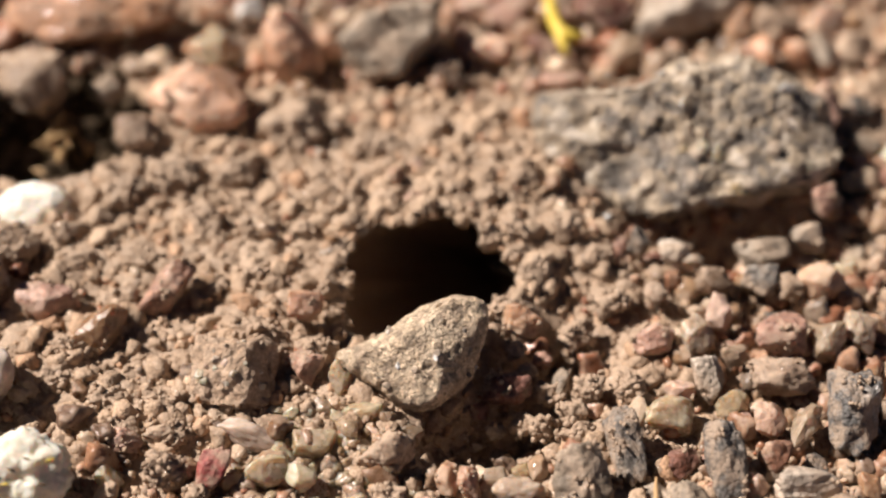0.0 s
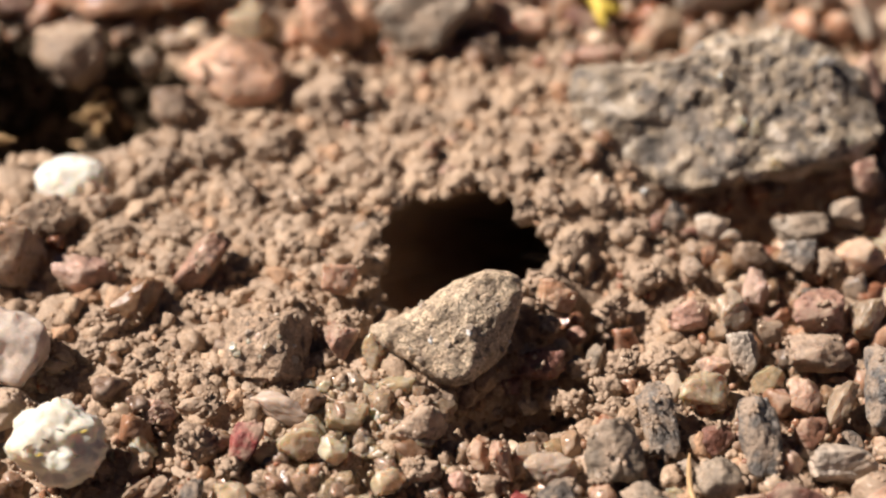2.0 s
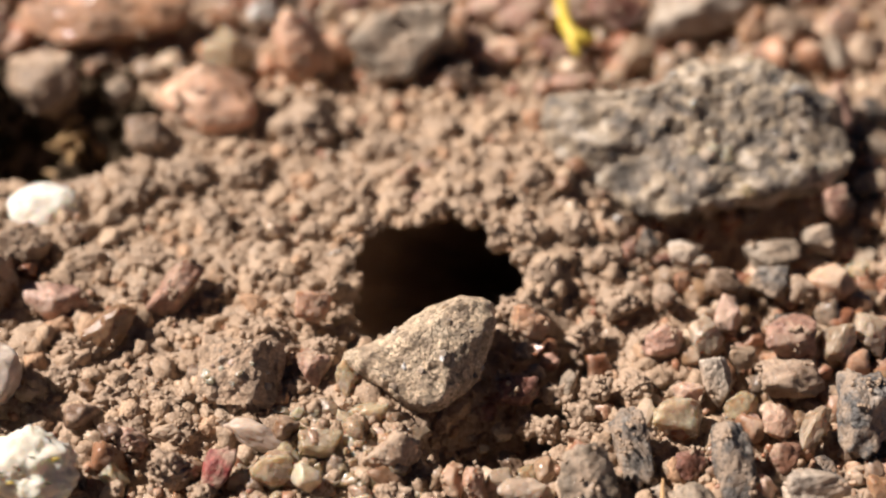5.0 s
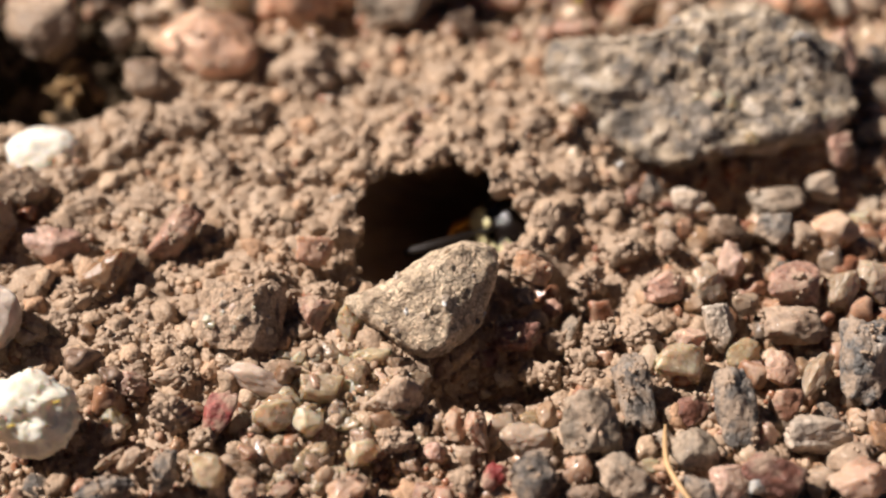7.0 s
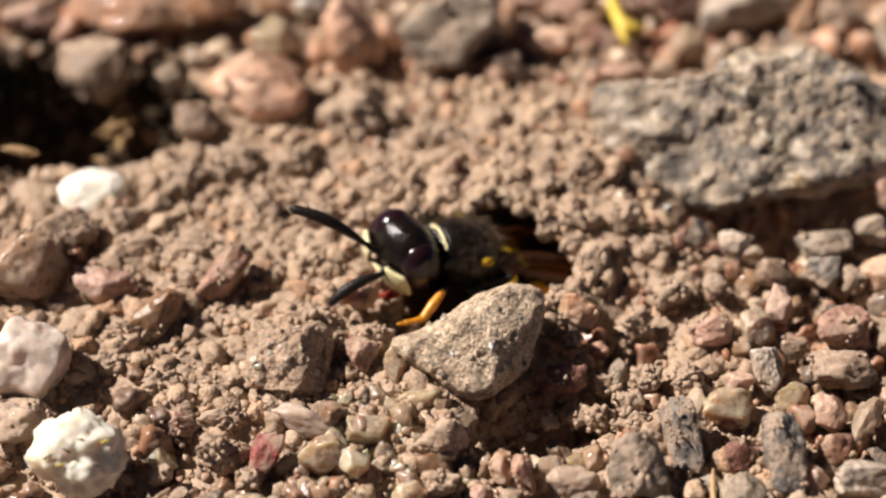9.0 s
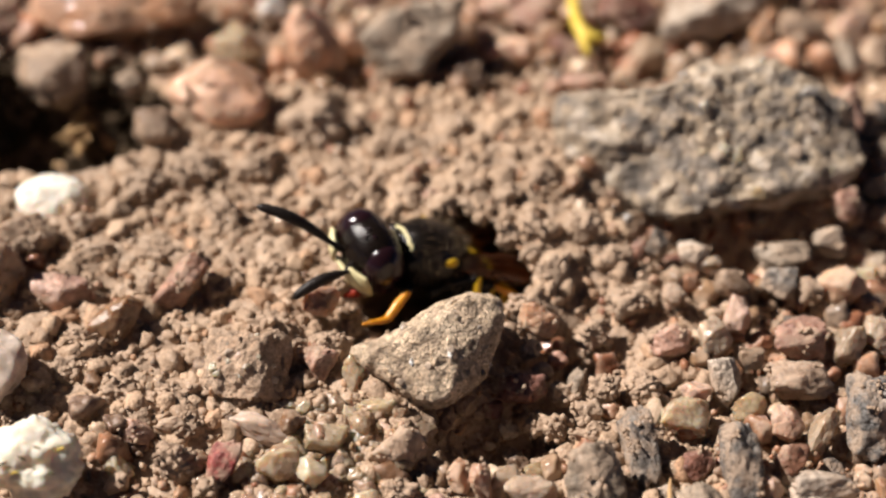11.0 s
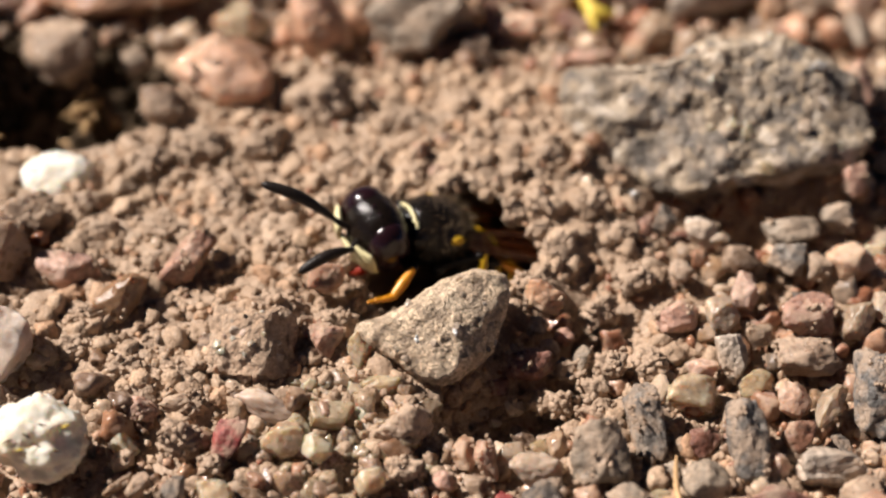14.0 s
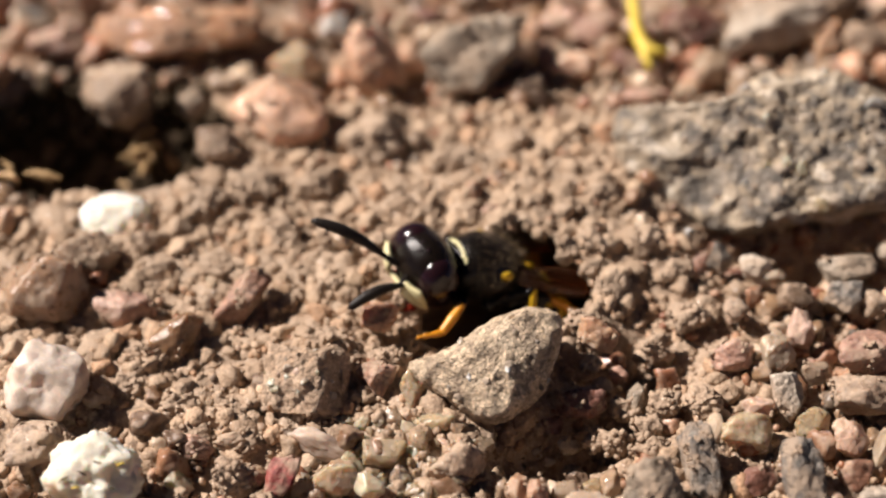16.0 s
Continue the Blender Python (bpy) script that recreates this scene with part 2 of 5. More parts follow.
def rock_material():
    """Coarse gneiss: dark, grey, tan and white crystals in patches, with glints."""
    m, nodes, links, bsdf = material("grey_rock")
    vec = nodes.new("ShaderNodeTexCoord").outputs["Object"]
    broad = noise_node(nodes, links, vec, 330.0, 4.0, 0.65)
    fine = noise_node(nodes, links, vec, 4200.0, 5.0, 0.7)
    vor = nodes.new("ShaderNodeTexVoronoi")
    vor.inputs["Scale"].default_value = 1500.0
    links.new(vec, vor.inputs["Vector"])
    small = nodes.new("ShaderNodeTexVoronoi")
    small.inputs["Scale"].default_value = 4200.0
    links.new(vec, small.inputs["Vector"])
    sep, sep_small = nodes.new("ShaderNodeSeparateColor"), nodes.new("ShaderNodeSeparateColor")
    links.new(vor.outputs["Color"], sep.inputs["Color"])
    links.new(small.outputs["Color"], sep_small.inputs["Color"])
    cell = nodes.new("ShaderNodeMath")
    cell.operation = "MULTIPLY_ADD"
    links.new(sep.outputs["Red"], cell.inputs[0])
    cell.inputs[1].default_value = 0.42
    links.new(value_map(nodes, links, broad, 0.28, 0.72, -0.06, 0.62), cell.inputs[2])
    col = ramp_node(nodes, links, cell.outputs[0], ((0.05, (0.055, 0.048, 0.042)), (0.25, (0.14, 0.12, 0.10)), (0.42, (0.235, 0.197, 0.155)), (0.56, (0.335, 0.262, 0.18)), (0.72, (0.46, 0.39, 0.305)), (0.92, (0.64, 0.58, 0.50))))
    col = mix_node(nodes, links, 0.7, col, ramp_node(nodes, links, sep_small.outputs["Red"], ((0.0, (0.45, 0.43, 0.41)), (0.4, (0.95, 0.94, 0.92)), (1.0, (1.45, 1.42, 1.38)))), "MULTIPLY")
    col = mix_node(nodes, links, 0.5, col, ramp_node(nodes, links, fine, ((0.3, (0.6, 0.57, 0.54)), (0.7, (1.25, 1.22, 1.2)))), "MULTIPLY")
    film = noise_node(nodes, links, vec, 620.0, 5.0, 0.66)
    col = mix_node(nodes, links, value_map(nodes, links, film, 0.52, 0.70, 0.0, 0.7), col, SOIL_C)
    links.new(col, bsdf.inputs["Base Color"])
    links.new(value_map(nodes, links, sep_small.outputs["Green"], 0.84, 0.92, 0.72, 0.24), bsdf.inputs["Roughness"])
    bsdf.inputs["Specular IOR Level"].default_value = 0.5
    height = nodes.new("ShaderNodeMath")
    height.operation = "SUBTRACT"
    links.new(fine, height.inputs[0])
    links.new(small.outputs["Distance"], height.inputs[1])
    bump_node(nodes, links, bsdf, height.outputs[0], 0.6, 0.00016)
    return m


STONES = {
    "pink": (stone_material("pink_granite", (0.54, 0.345, 0.262), (0.43, 0.242, 0.172), (0.28, 0.142, 0.10), 0.4, 1300.0, 0.36, 0.4, 0.15, 0.45), "dusty pinkish granite pebble half sunk in the soil"),
    "peach": (stone_material("peach_feldspar", (0.66, 0.47, 0.355), (0.57, 0.365, 0.262), (0.43, 0.245, 0.16), 0.34, 800.0, 0.26, 0.25, 0.35, 0.35, bright=0.95), "peach-coloured feldspar pebble with worn edges on the soil"),
    "salmon": (stone_material("salmon_feldspar", (0.68, 0.465, 0.325), (0.60, 0.35, 0.222), (0.46, 0.235, 0.125), 0.5, 700.0, 0.16, 0.3, 0.3, 0.5, bright=1.05), "salmon-pink feldspar stone with worn edges"),
    "orange": (stone_material("orange_feldspar", (0.562, 0.37, 0.237), (0.459, 0.266, 0.155), (0.326, 0.163, 0.0888), 0.32, 900.0, 0.28, 0.3, 0.3, 0.35), "orange-brown feldspar pebble dusted with soil"),
    "redbrown": (stone_material("red_brown_stone", (0.311, 0.155, 0.115), (0.229, 0.0962, 0.0666), (0.141, 0.0629, 0.0481), 0.4, 1400.0, 0.32, 0.5, 0.0, 0.5), "dull red-brown pebble with soil in its hollows"),
    "tan": (stone_material("tan_stone", (0.474, 0.351, 0.244), (0.37, 0.259, 0.174), (0.259, 0.17, 0.111), 0.45, 1200.0, 0.45, 0.45, 0.1, 0.45), "tan weathered pebble lying in crumbly soil"),
    "honey": (stone_material("honey_feldspar", (0.592, 0.414, 0.281), (0.474, 0.303, 0.192), (0.34, 0.2, 0.118), 0.16, 900.0, 0.3, 0.25, 0.35, 0.35, 0.25), "honey-brown translucent pebble lying in the soil"),
    "brown": (stone_material("brown_stone", (0.296, 0.207, 0.141), (0.2, 0.126, 0.0777), (0.118, 0.0703, 0.0444), 0.35, 1200.0, 0.3, 0.5, 0.0, 0.5), "brown banded pebble among the gravel"),
    "grey": (stone_material("grey_stone", (0.37, 0.326, 0.281), (0.2, 0.178, 0.155), (0.074, 0.0666, 0.0629), 0.4, 1900.0, 0.5, 0.8, 0.0, 0.85), "mottled grey gneiss pebble standing in the gravel"),
    "greydark": (stone_material("dark_grey_stone", (0.244, 0.215, 0.185), (0.126, 0.111, 0.0999), (0.0481, 0.0444, 0.0407), 0.4, 2200.0, 0.45, 0.8, 0.0, 0.85), "dark grey rough pebble among the gravel"),
    "greyblue": (stone_material("blue_grey_stone", (0.34, 0.318, 0.296), (0.178, 0.174, 0.167), (0.0666, 0.0666, 0.0703), 0.38, 1900.0, 0.54, 0.8, 0.0, 0.85), "blue-grey rough-grained pebble in the gravel"),
    "greytan": (stone_material("grey_tan_stone", (0.444, 0.377, 0.303), (0.333, 0.27, 0.207), (0.207, 0.167, 0.126), 0.5, 1300.0, 0.38, 0.5, 0.0, 0.5, bright=1.25), "grey-beige dusty pebble on the soil"),
    "pale": (stone_material("pale_quartz", (0.54, 0.44, 0.335), (0.46, 0.35, 0.255), (0.35, 0.25, 0.175), 0.12, 800.0, 0.2, 0.25, 0.4, 0.3, 0.2, bright=1.15), "pale cream quartz pebble with worn edges"),
    "milky": (stone_material("milky_quartz", (0.651, 0.577, 0.511), (0.592, 0.488, 0.414), (0.459, 0.34, 0.274), 0.3, 500.0, 0.2, 0.25, 0.35, 0.3, bright=1.3), "large milky white quartz pebble tinged with pink"),
    "quartz": (stone_material("clear_quartz", (0.60, 0.50, 0.36), (0.54, 0.43, 0.295), (0.44, 0.325, 0.205), 0.0, 1100.0, 0.2, 0.16, 0.6, 0.25, 0.38, bright=1.5), "translucent honey-coloured quartz grain on the soil"),
    "white": (stone_material("white_quartz", (0.629, 0.614, 0.592), (0.577, 0.555, 0.525), (0.459, 0.422, 0.385), 0.3, 900.0, 0.05, 0.2, 0.2), "small white quartz pebble glinting on the soil"),
    "clod": (SOIL, "crumbly light brown clod of dry soil"),
}
CAKED = stone_material("caked_sand", (0.533, 0.414, 0.318), (0.451, 0.337, 0.248), (0.348, 0.248, 0.178), 0.7, 2600.0, 0.3, 0.6, 0.0, 0.45, bright=1.55)
SPECKLED = stone_material("speckled_gneiss", (0.53, 0.44, 0.333), (0.435, 0.353, 0.262), (0.265, 0.207, 0.15), 0.42, 2500.0, 0.24, 0.75, 0.0, 0.8, bright=1.8)
ROCK = rock_material()
CHALK = stone_material("white_granule", (0.91, 0.88, 0.79), (0.87, 0.82, 0.67), (0.78, 0.67, 0.42), 0.8, 500.0, -0.1, 0.35, 0.4, 0.2, bright=0.98)
RED = stone_material("red_flake", (0.429, 0.148, 0.126), (0.34, 0.0518, 0.0481), (0.207, 0.0296, 0.0259), 0.4, 1400.0, 0.5, 0.5)


def plain_material(name, colour, rough, spec=0.5, wobble=0.25, scale=1500.0, relief=0.0, coat=0.0, depth=0.00006):
    m, nodes, links, bsdf = material(name)
    vec = nodes.new("ShaderNodeTexCoord").outputs["Object"]
    fine = noise_node(nodes, links, vec, scale, 4.0, 0.65)
    lo, hi = tuple(c * (1 - wobble) for c in colour), tuple(min(1.0, c * (1 + wobble)) for c in colour)
    links.new(ramp_node(nodes, links, fine, ((0.3, lo), (0.7, hi))), bsdf.inputs["Base Color"])
    bsdf.inputs["Roughness"].default_value = rough
    bsdf.inputs["Specular IOR Level"].default_value = spec
    bsdf.inputs["Coat Weight"].default_value = coat
    bsdf.inputs["Coat Roughness"].default_value = 0.12
    if relief:
        bump_node(nodes, links, bsdf, fine, relief, depth)
    return m


CHITIN = plain_material("black_chitin", (0.007, 0.005, 0.0035), 0.2, 0.3, 0.5, 4500.0, 0.6, depth=0.00011)
SKULL = plain_material("shiny_black_chitin", (0.007, 0.0045, 0.0032), 0.2, 0.3, 0.4, 7000.0, 0.35, depth=0.00008)
EYE = plain_material("compound_eye", (0.013, 0.0045, 0.006), 0.17, 0.4, 0.3, 20000.0, 0.1, 0.0)
CREAM = plain_material("pale_yellow_chitin", (0.62, 0.56, 0.31), 0.42, 0.4, 0.15, 3000.0, 0.1)
YELLOW = plain_material("yellow_chitin", (0.62, 0.38, 0.015), 0.38, 0.45, 0.2, 2500.0, 0.1)
AMBER = plain_material("orange_chitin", (0.55, 0.225, 0.012), 0.35, 0.45, 0.25, 2500.0, 0.1)
JAW = plain_material("red_brown_chitin", (0.18, 0.016, 0.005), 0.5, 0.2, 0.4, 2500.0)
JAW.node_tree.nodes["Principled BSDF"].inputs["Subsurface Weight"].default_value = 0.1
JAW.node_tree.nodes["Principled BSDF"].inputs["Subsurface Radius"].default_value = (0.0006, 0.00012, 0.00005)
JAW.node_tree.nodes["Principled BSDF"].inputs["Subsurface Scale"].default_value = 1.0
FEELER = plain_material("antenna_black", (0.014, 0.010, 0.008), 0.5, 0.24, 0.4, 6000.0, 0.3)
HAIR = plain_material("pale_hair", (0.20, 0.13, 0.065), 0.5, 0.4, 0.2, 3000.0)
STEM = plain_material("yellow_stem", (0.62, 0.46, 0.07), 0.5, 0.4, 0.25, 900.0, 0.2)
TWIG = plain_material("straw_stem", (0.50, 0.32, 0.16), 0.55, 0.35, 0.3, 900.0, 0.3)
# brown plant litter with the hollow's shade put into its near-black colour
SHADE_LITTER = plain_material("shade_dark_litter", (0.045, 0.028, 0.013), 0.9, 0.3, 0.6, 900.0, 0.6)
HUSK = plain_material("brown_husk", (0.30, 0.19, 0.085), 0.7, 0.3, 0.4, 900.0, 0.4)


def wing_material():
    m, nodes, links, bsdf = material("smoky_wing")
    bsdf.inputs["Base Color"].default_value = (0.15, 0.045, 0.012, 1)
    bsdf.inputs["Roughness"].default_value = 0.28
    bsdf.inputs["Alpha"].default_value = 0.62
    vec = nodes.new("ShaderNodeTexCoord").outputs["Object"]
    bump_node(nodes, links, bsdf, noise_node(nodes, links, vec, 1400.0, 3.0, 0.5), 0.4, 0.0001)
    return m


WING = wing_material()
VEIN = plain_material("wing_vein", (0.06, 0.022, 0.009), 0.4)


# ---- mesh helpers ----
def hash3(i, j, k, seed):
    n = (i * 374761393 + j * 668265263 + k * 1274126177 + seed * 974634197) & 0xFFFFFFFF
    n = ((n ^ (n >> 13)) * 1274126177) & 0xFFFFFFFF
    return ((n ^ (n >> 16)) & 0xFFFF) / 65535.0 * 2.0 - 1.0


def vnoise(p, seed=0):
    """Value noise, -1 to 1, at the rows of p."""
    base = np.floor(p).astype(np.int64)
    f = p - base
    f = f * f * (3 - 2 * f)
    out = np.zeros(len(p))
    for a in (0, 1):
        for b in (0, 1):
            for c in (0, 1):
                w = (f[:, 0] if a else 1 - f[:, 0]) * (f[:, 1] if b else 1 - f[:, 1]) * (f[:, 2] if c else 1 - f[:, 2])
                out += w * hash3(base[:, 0] + a, base[:, 1] + b, base[:, 2] + c, seed)
    return out


def fbm(p, octaves=4, seed=0, gain=0.5):
    out, amp = np.zeros(len(p)), 1.0
    for o in range(octaves):
        out += amp * vnoise(p * 2.03**o + 7.7 * o, seed + o)
        amp *= gain
    return out


def cells(p, seed=0):
    """Distance to the nearest of scattered points, about one to a unit cube."""
    base = np.floor(p).astype(np.int64)
    best = np.full(len(p), 9.0)
    for a in (-1, 0, 1):
        for b in (-1, 0, 1):
            for c in (-1, 0, 1):
                i, j, k = base[:, 0] + a, base[:, 1] + b, base[:, 2] + c
                q = np.stack([i + 0.5 + 0.5 * hash3(i, j, k, seed), j + 0.5 + 0.5 * hash3(i, j, k, seed + 1), k + 0.5 + 0.5 * hash3(i, j, k, seed + 2)], 1)
                best = np.minimum(best, ((q - p) ** 2).sum(1))
    return np.sqrt(best)


def mesh_of(name, verts, faces, mat, smooth=True):
    """verts in mm."""
    me = bpy.data.meshes.new(name)
    verts = np.asarray(verts, float) * MM
    faces = np.asarray(faces, np.int32)
    n, k = faces.shape
    me.vertices.add(len(verts))
    me.vertices.foreach_set("co", verts.astype(np.float32).ravel())
    me.loops.add(n * k)
    me.loops.foreach_set("vertex_index", faces.ravel())
    me.polygons.add(n)
    me.polygons.foreach_set("loop_start", np.arange(0, n * k, k, dtype=np.int32))
    me.polygons.foreach_set("use_smooth", np.full(n, smooth))
    me.update(calc_edges=True)
    me.materials.append(mat)
    return me


ICO = {}


def ico(sub):
    if sub not in ICO:
        bm = bmesh.new()
        bmesh.ops.create_icosphere(bm, subdivisions=sub, radius=1.0)
        bm.verts.ensure_lookup_table()
        v = np.array([x.co[:] for x in bm.verts])
        f = np.array([[x.index for x in q.verts] for q in bm.faces], np.int32)
        bm.free()
        ICO[sub] = (v / np.linalg.norm(v, axis=1)[:, None], f)
    return ICO[sub]


def normals_of(p, f):
    n = np.cross(p[f[:, 1]] - p[f[:, 0]], p[f[:, 2]] - p[f[:, 0]])
    out = np.zeros_like(p)
    for k in range(3):
        np.add.at(out, f[:, k], n)
    return out / (np.linalg.norm(out, axis=1)[:, None] + 1e-12)


def faceted(v, normals, dist, hard):
    """Distance from the middle to a rounded polyhedron along the unit rows of v."""
    d = np.maximum(v @ np.asarray(normals).T, 0.0) / np.asarray(dist)
    return (d**hard).sum(1) ** (-1.0 / hard)


def rock_shape(seed, sub=3, cuts=11, hard=11.0, rough=0.05, lumps=0.06, freq=3.0, billow=0.0):
    """A stone that fills the box from -1 to 1."""
    rng = np.random.default_rng(seed)
    v, f = ico(sub)
    n = rng.normal(size=(cuts, 3))
    n /= np.linalg.norm(n, axis=1)[:, None]
    n = np.concatenate([n, -n[: cuts // 2] + rng.normal(scale=0.2, size=(cuts // 2, 3))])
    n /= np.linalg.norm(n, axis=1)[:, None]
    n = np.concatenate([n, np.eye(3), -np.eye(3)])
    far = np.concatenate([rng.uniform(0.70, 0.96, len(n) - 6), rng.uniform(0.95, 1.1, 6)])
    r = faceted(v, n, far, hard)
    p = v * r[:, None]
    r = r * (1 + lumps * fbm(p * 1.6 + seed % 97, 2, seed % 89) + rough * fbm(p * freq + seed % 61, 4, seed % 83, 0.6))
    if billow:
        r = r * (1 + billow * (np.abs(fbm(p * 2.3 + seed % 41, 2, seed % 37)) + 0.6 * np.abs(fbm(p * 5.5 + seed % 43, 2, seed % 31)) - 0.4))
    p = v * r[:, None]
    lo, hi = p.min(0), p.max(0)
    return (p - (lo + hi) / 2) / ((hi - lo) / 2), f


def tube(points, radii, sides=10, smooth_steps=6):
    """Verts and quads of a round tapering tube along a smooth line through the points."""
    pts, rad = np.asarray(points, float), np.asarray(radii, float)
    t = np.arange(len(pts))
    fine = np.linspace(0, len(pts) - 1, (len(pts) - 1) * smooth_steps + 1)
    ext = np.concatenate([[2 * pts[0] - pts[1]], pts, [2 * pts[-1] - pts[-2]]])
    line = []
    for q in fine:
        i = min(int(q), len(pts) - 2)
        u = q - i
        a, b, c, d = ext[i : i + 4]
        line.append(0.5 * (2 * b + (c - a) * u + (2 * a - 5 * b + 4 * c - d) * u * u + (3 * b - a - 3 * c + d) * u**3))
    line = np.array(line)
    r = np.interp(fine, t, rad)
    tg = np.gradient(line, axis=0)
    tg /= np.linalg.norm(tg, axis=1)[:, None]
    side = np.cross(tg, [0.31, 0.17, 0.93])
    side /= np.linalg.norm(side, axis=1)[:, None]
    up = np.cross(side, tg)
    ang = np.arange(sides) * 2 * np.pi / sides
    v = (line[:, None] + r[:, None, None] * (np.cos(ang)[None, :, None] * side[:, None] + np.sin(ang)[None, :, None] * up[:, None])).reshape(-1, 3)
    n = len(line)
    f = [[i * sides + j, i * sides + (j + 1) % sides, (i + 1) * sides + (j + 1) % sides, (i + 1) * sides + j] for i in range(n - 1) for j in range(sides)]
    v = np.concatenate([v, line[:1], line[-1:]])
    f += [[n * sides, (j + 1) % sides, j, j] for j in range(sides)]
    f += [[n * sides + 1, (n - 1) * sides + j, (n - 1) * sides + (j + 1) % sides, (n - 1) * sides + (j + 1) % sides] for j in range(sides)]
    return v, f


def joined(name, pieces, mat):
    """One mesh out of several (verts, faces) with triangles or quads."""
    bm = bmesh.new()
    for v, f in pieces:
        vs = [bm.verts.new(Vector(map(float, q)) * MM) for q in v]
        for q in f:
            q = list(dict.fromkeys(int(k) for k in q))
            if len(q) > 2:
                bm.faces.new([vs[k] for k in q]).smooth = True
    bmesh.ops.recalc_face_normals(bm, faces=bm.faces)
    me = bpy.data.meshes.new(name)
    bm.to_mesh(me)
    bm.free()
    me.materials.append(mat)
    return me


def part(name, me, parent, label=""):
    ob = new(name, me)
    ob.parent = parent
    return tagged(ob, label)


# ---- ground: one sheet with the burrow sunk into it ----
HOLE, HOLE_R = (0.0, -1.55), (4.55, 4.6)
TUNNEL = 36.0


def gravelly(x, y):
    """0 in the crumbly soil round the burrow, 1 in the gravel beyond it."""
    right = 1 / (1 + np.exp(-np.clip(x + 0.25 * y - 11.5, -60, 60) / 1.6))
    front = 1 / (1 + np.exp(np.clip(y + 0.12 * x + 14.5, -60, 60) / 1.6))
    behind = 1 / (1 + np.exp(-np.clip(y - 15.0, -60, 60) / 1.6))
    return np.clip(np.maximum(np.maximum(right * (y < 12), front), behind * 0.8), 0, 1)


def hollow(x, y):
    """Depth of the shaded hollow below and beside the wedge-shaped stone, in mm."""
    return 3.4 * np.exp(-((((x - 2.5) / 3.1) ** 2 + ((y + 11.4) / 2.3) ** 2) ** 2)) + 1.9 * np.exp(-(((x - 6.0) / 1.8) ** 2 + ((y + 8.7) / 2.4) ** 2)) + 1.0 * np.exp(-(((x - 8.2) / 1.9) ** 2 + ((y + 2.6) / 2.4) ** 2)) + 1.5 * np.exp(-(((x - 6.6) / 1.5) ** 2 + ((y + 5.4) / 1.6) ** 2))


def level(x, y):
    """Height of the ground without its crumbs, in mm."""
    s = np.exp(-(((x - 4) / 11) ** 2 + ((y - 6) / 9) ** 2))
    pit = np.exp(-((((x + 25.6) / 8.0) ** 2 + ((y - 12.6) / 5.6) ** 2) ** 4))
    trough = 1.1 * np.exp(-(((x - 9.0) / 2.6) ** 2 + ((y + 5.6) / 3.0) ** 2)) + 2.8 * np.exp(-(((x - 5.2) / 2.6) ** 2 + ((y + 8.7) / 2.9) ** 2)) + 4.5 * np.exp(-(((x - 18.5) / 6.5) ** 2 + ((y - 3.4) / 2.0) ** 2))
    sill = 1.9 * np.exp(-(((x + 4.1) / 2.3) ** 2 + ((y + 4.3) / 2.0) ** 2))
    heap = 18.0 * np.exp(-(((x + 21.8) / 2.6) ** 2 + ((y - 12.4) / 3.2) ** 2))
    heap = heap + 15.0 * np.exp(-(((x + 28.5) / 2.4) ** 2 + ((y - 8.6) / 2.6) ** 2))
    return -0.9 + 0.9 * s - trough - sill - hollow(x, y) - np.maximum(20.0 * pit - heap * pit, 0.0) - 1.7 * gravelly(x, y)


def rim(theta):
    """How far the ragged rim lies out, against the mean."""
    return 1 + 0.07 * np.sin(3 * theta + 0.6) + 0.05 * np.sin(5 * theta + 2.0) + 0.035 * np.sin(9 * theta + 1.0)


def hole_rho(x, y):
    dx, dy = (x - HOLE[0]) / HOLE_R[0], (y - HOLE[1]) / HOLE_R[1]
    th = np.arctan2(dy, dx)
    return np.hypot(dx, dy) / rim(th), th


def tunnel_axis():
    s = np.linspace(0, TUNNEL, 131)
    w = np.clip((s - 8.0) / 20.0, 0, 1)[:, None]
    w = w * w * (3 - 2 * w)
    tang = (1 - w) * np.array([0.06, 0.70, -0.71]) + w * np.array([0.45, 0.60, -0.66])
    tang /= np.linalg.norm(tang, axis=1)[:, None]
    pos = np.concatenate([[[0, 0, 0]], np.cumsum((tang[1:] + tang[:-1]) / 2 * (s[1] - s[0]), axis=0)])
    return s, pos, tang


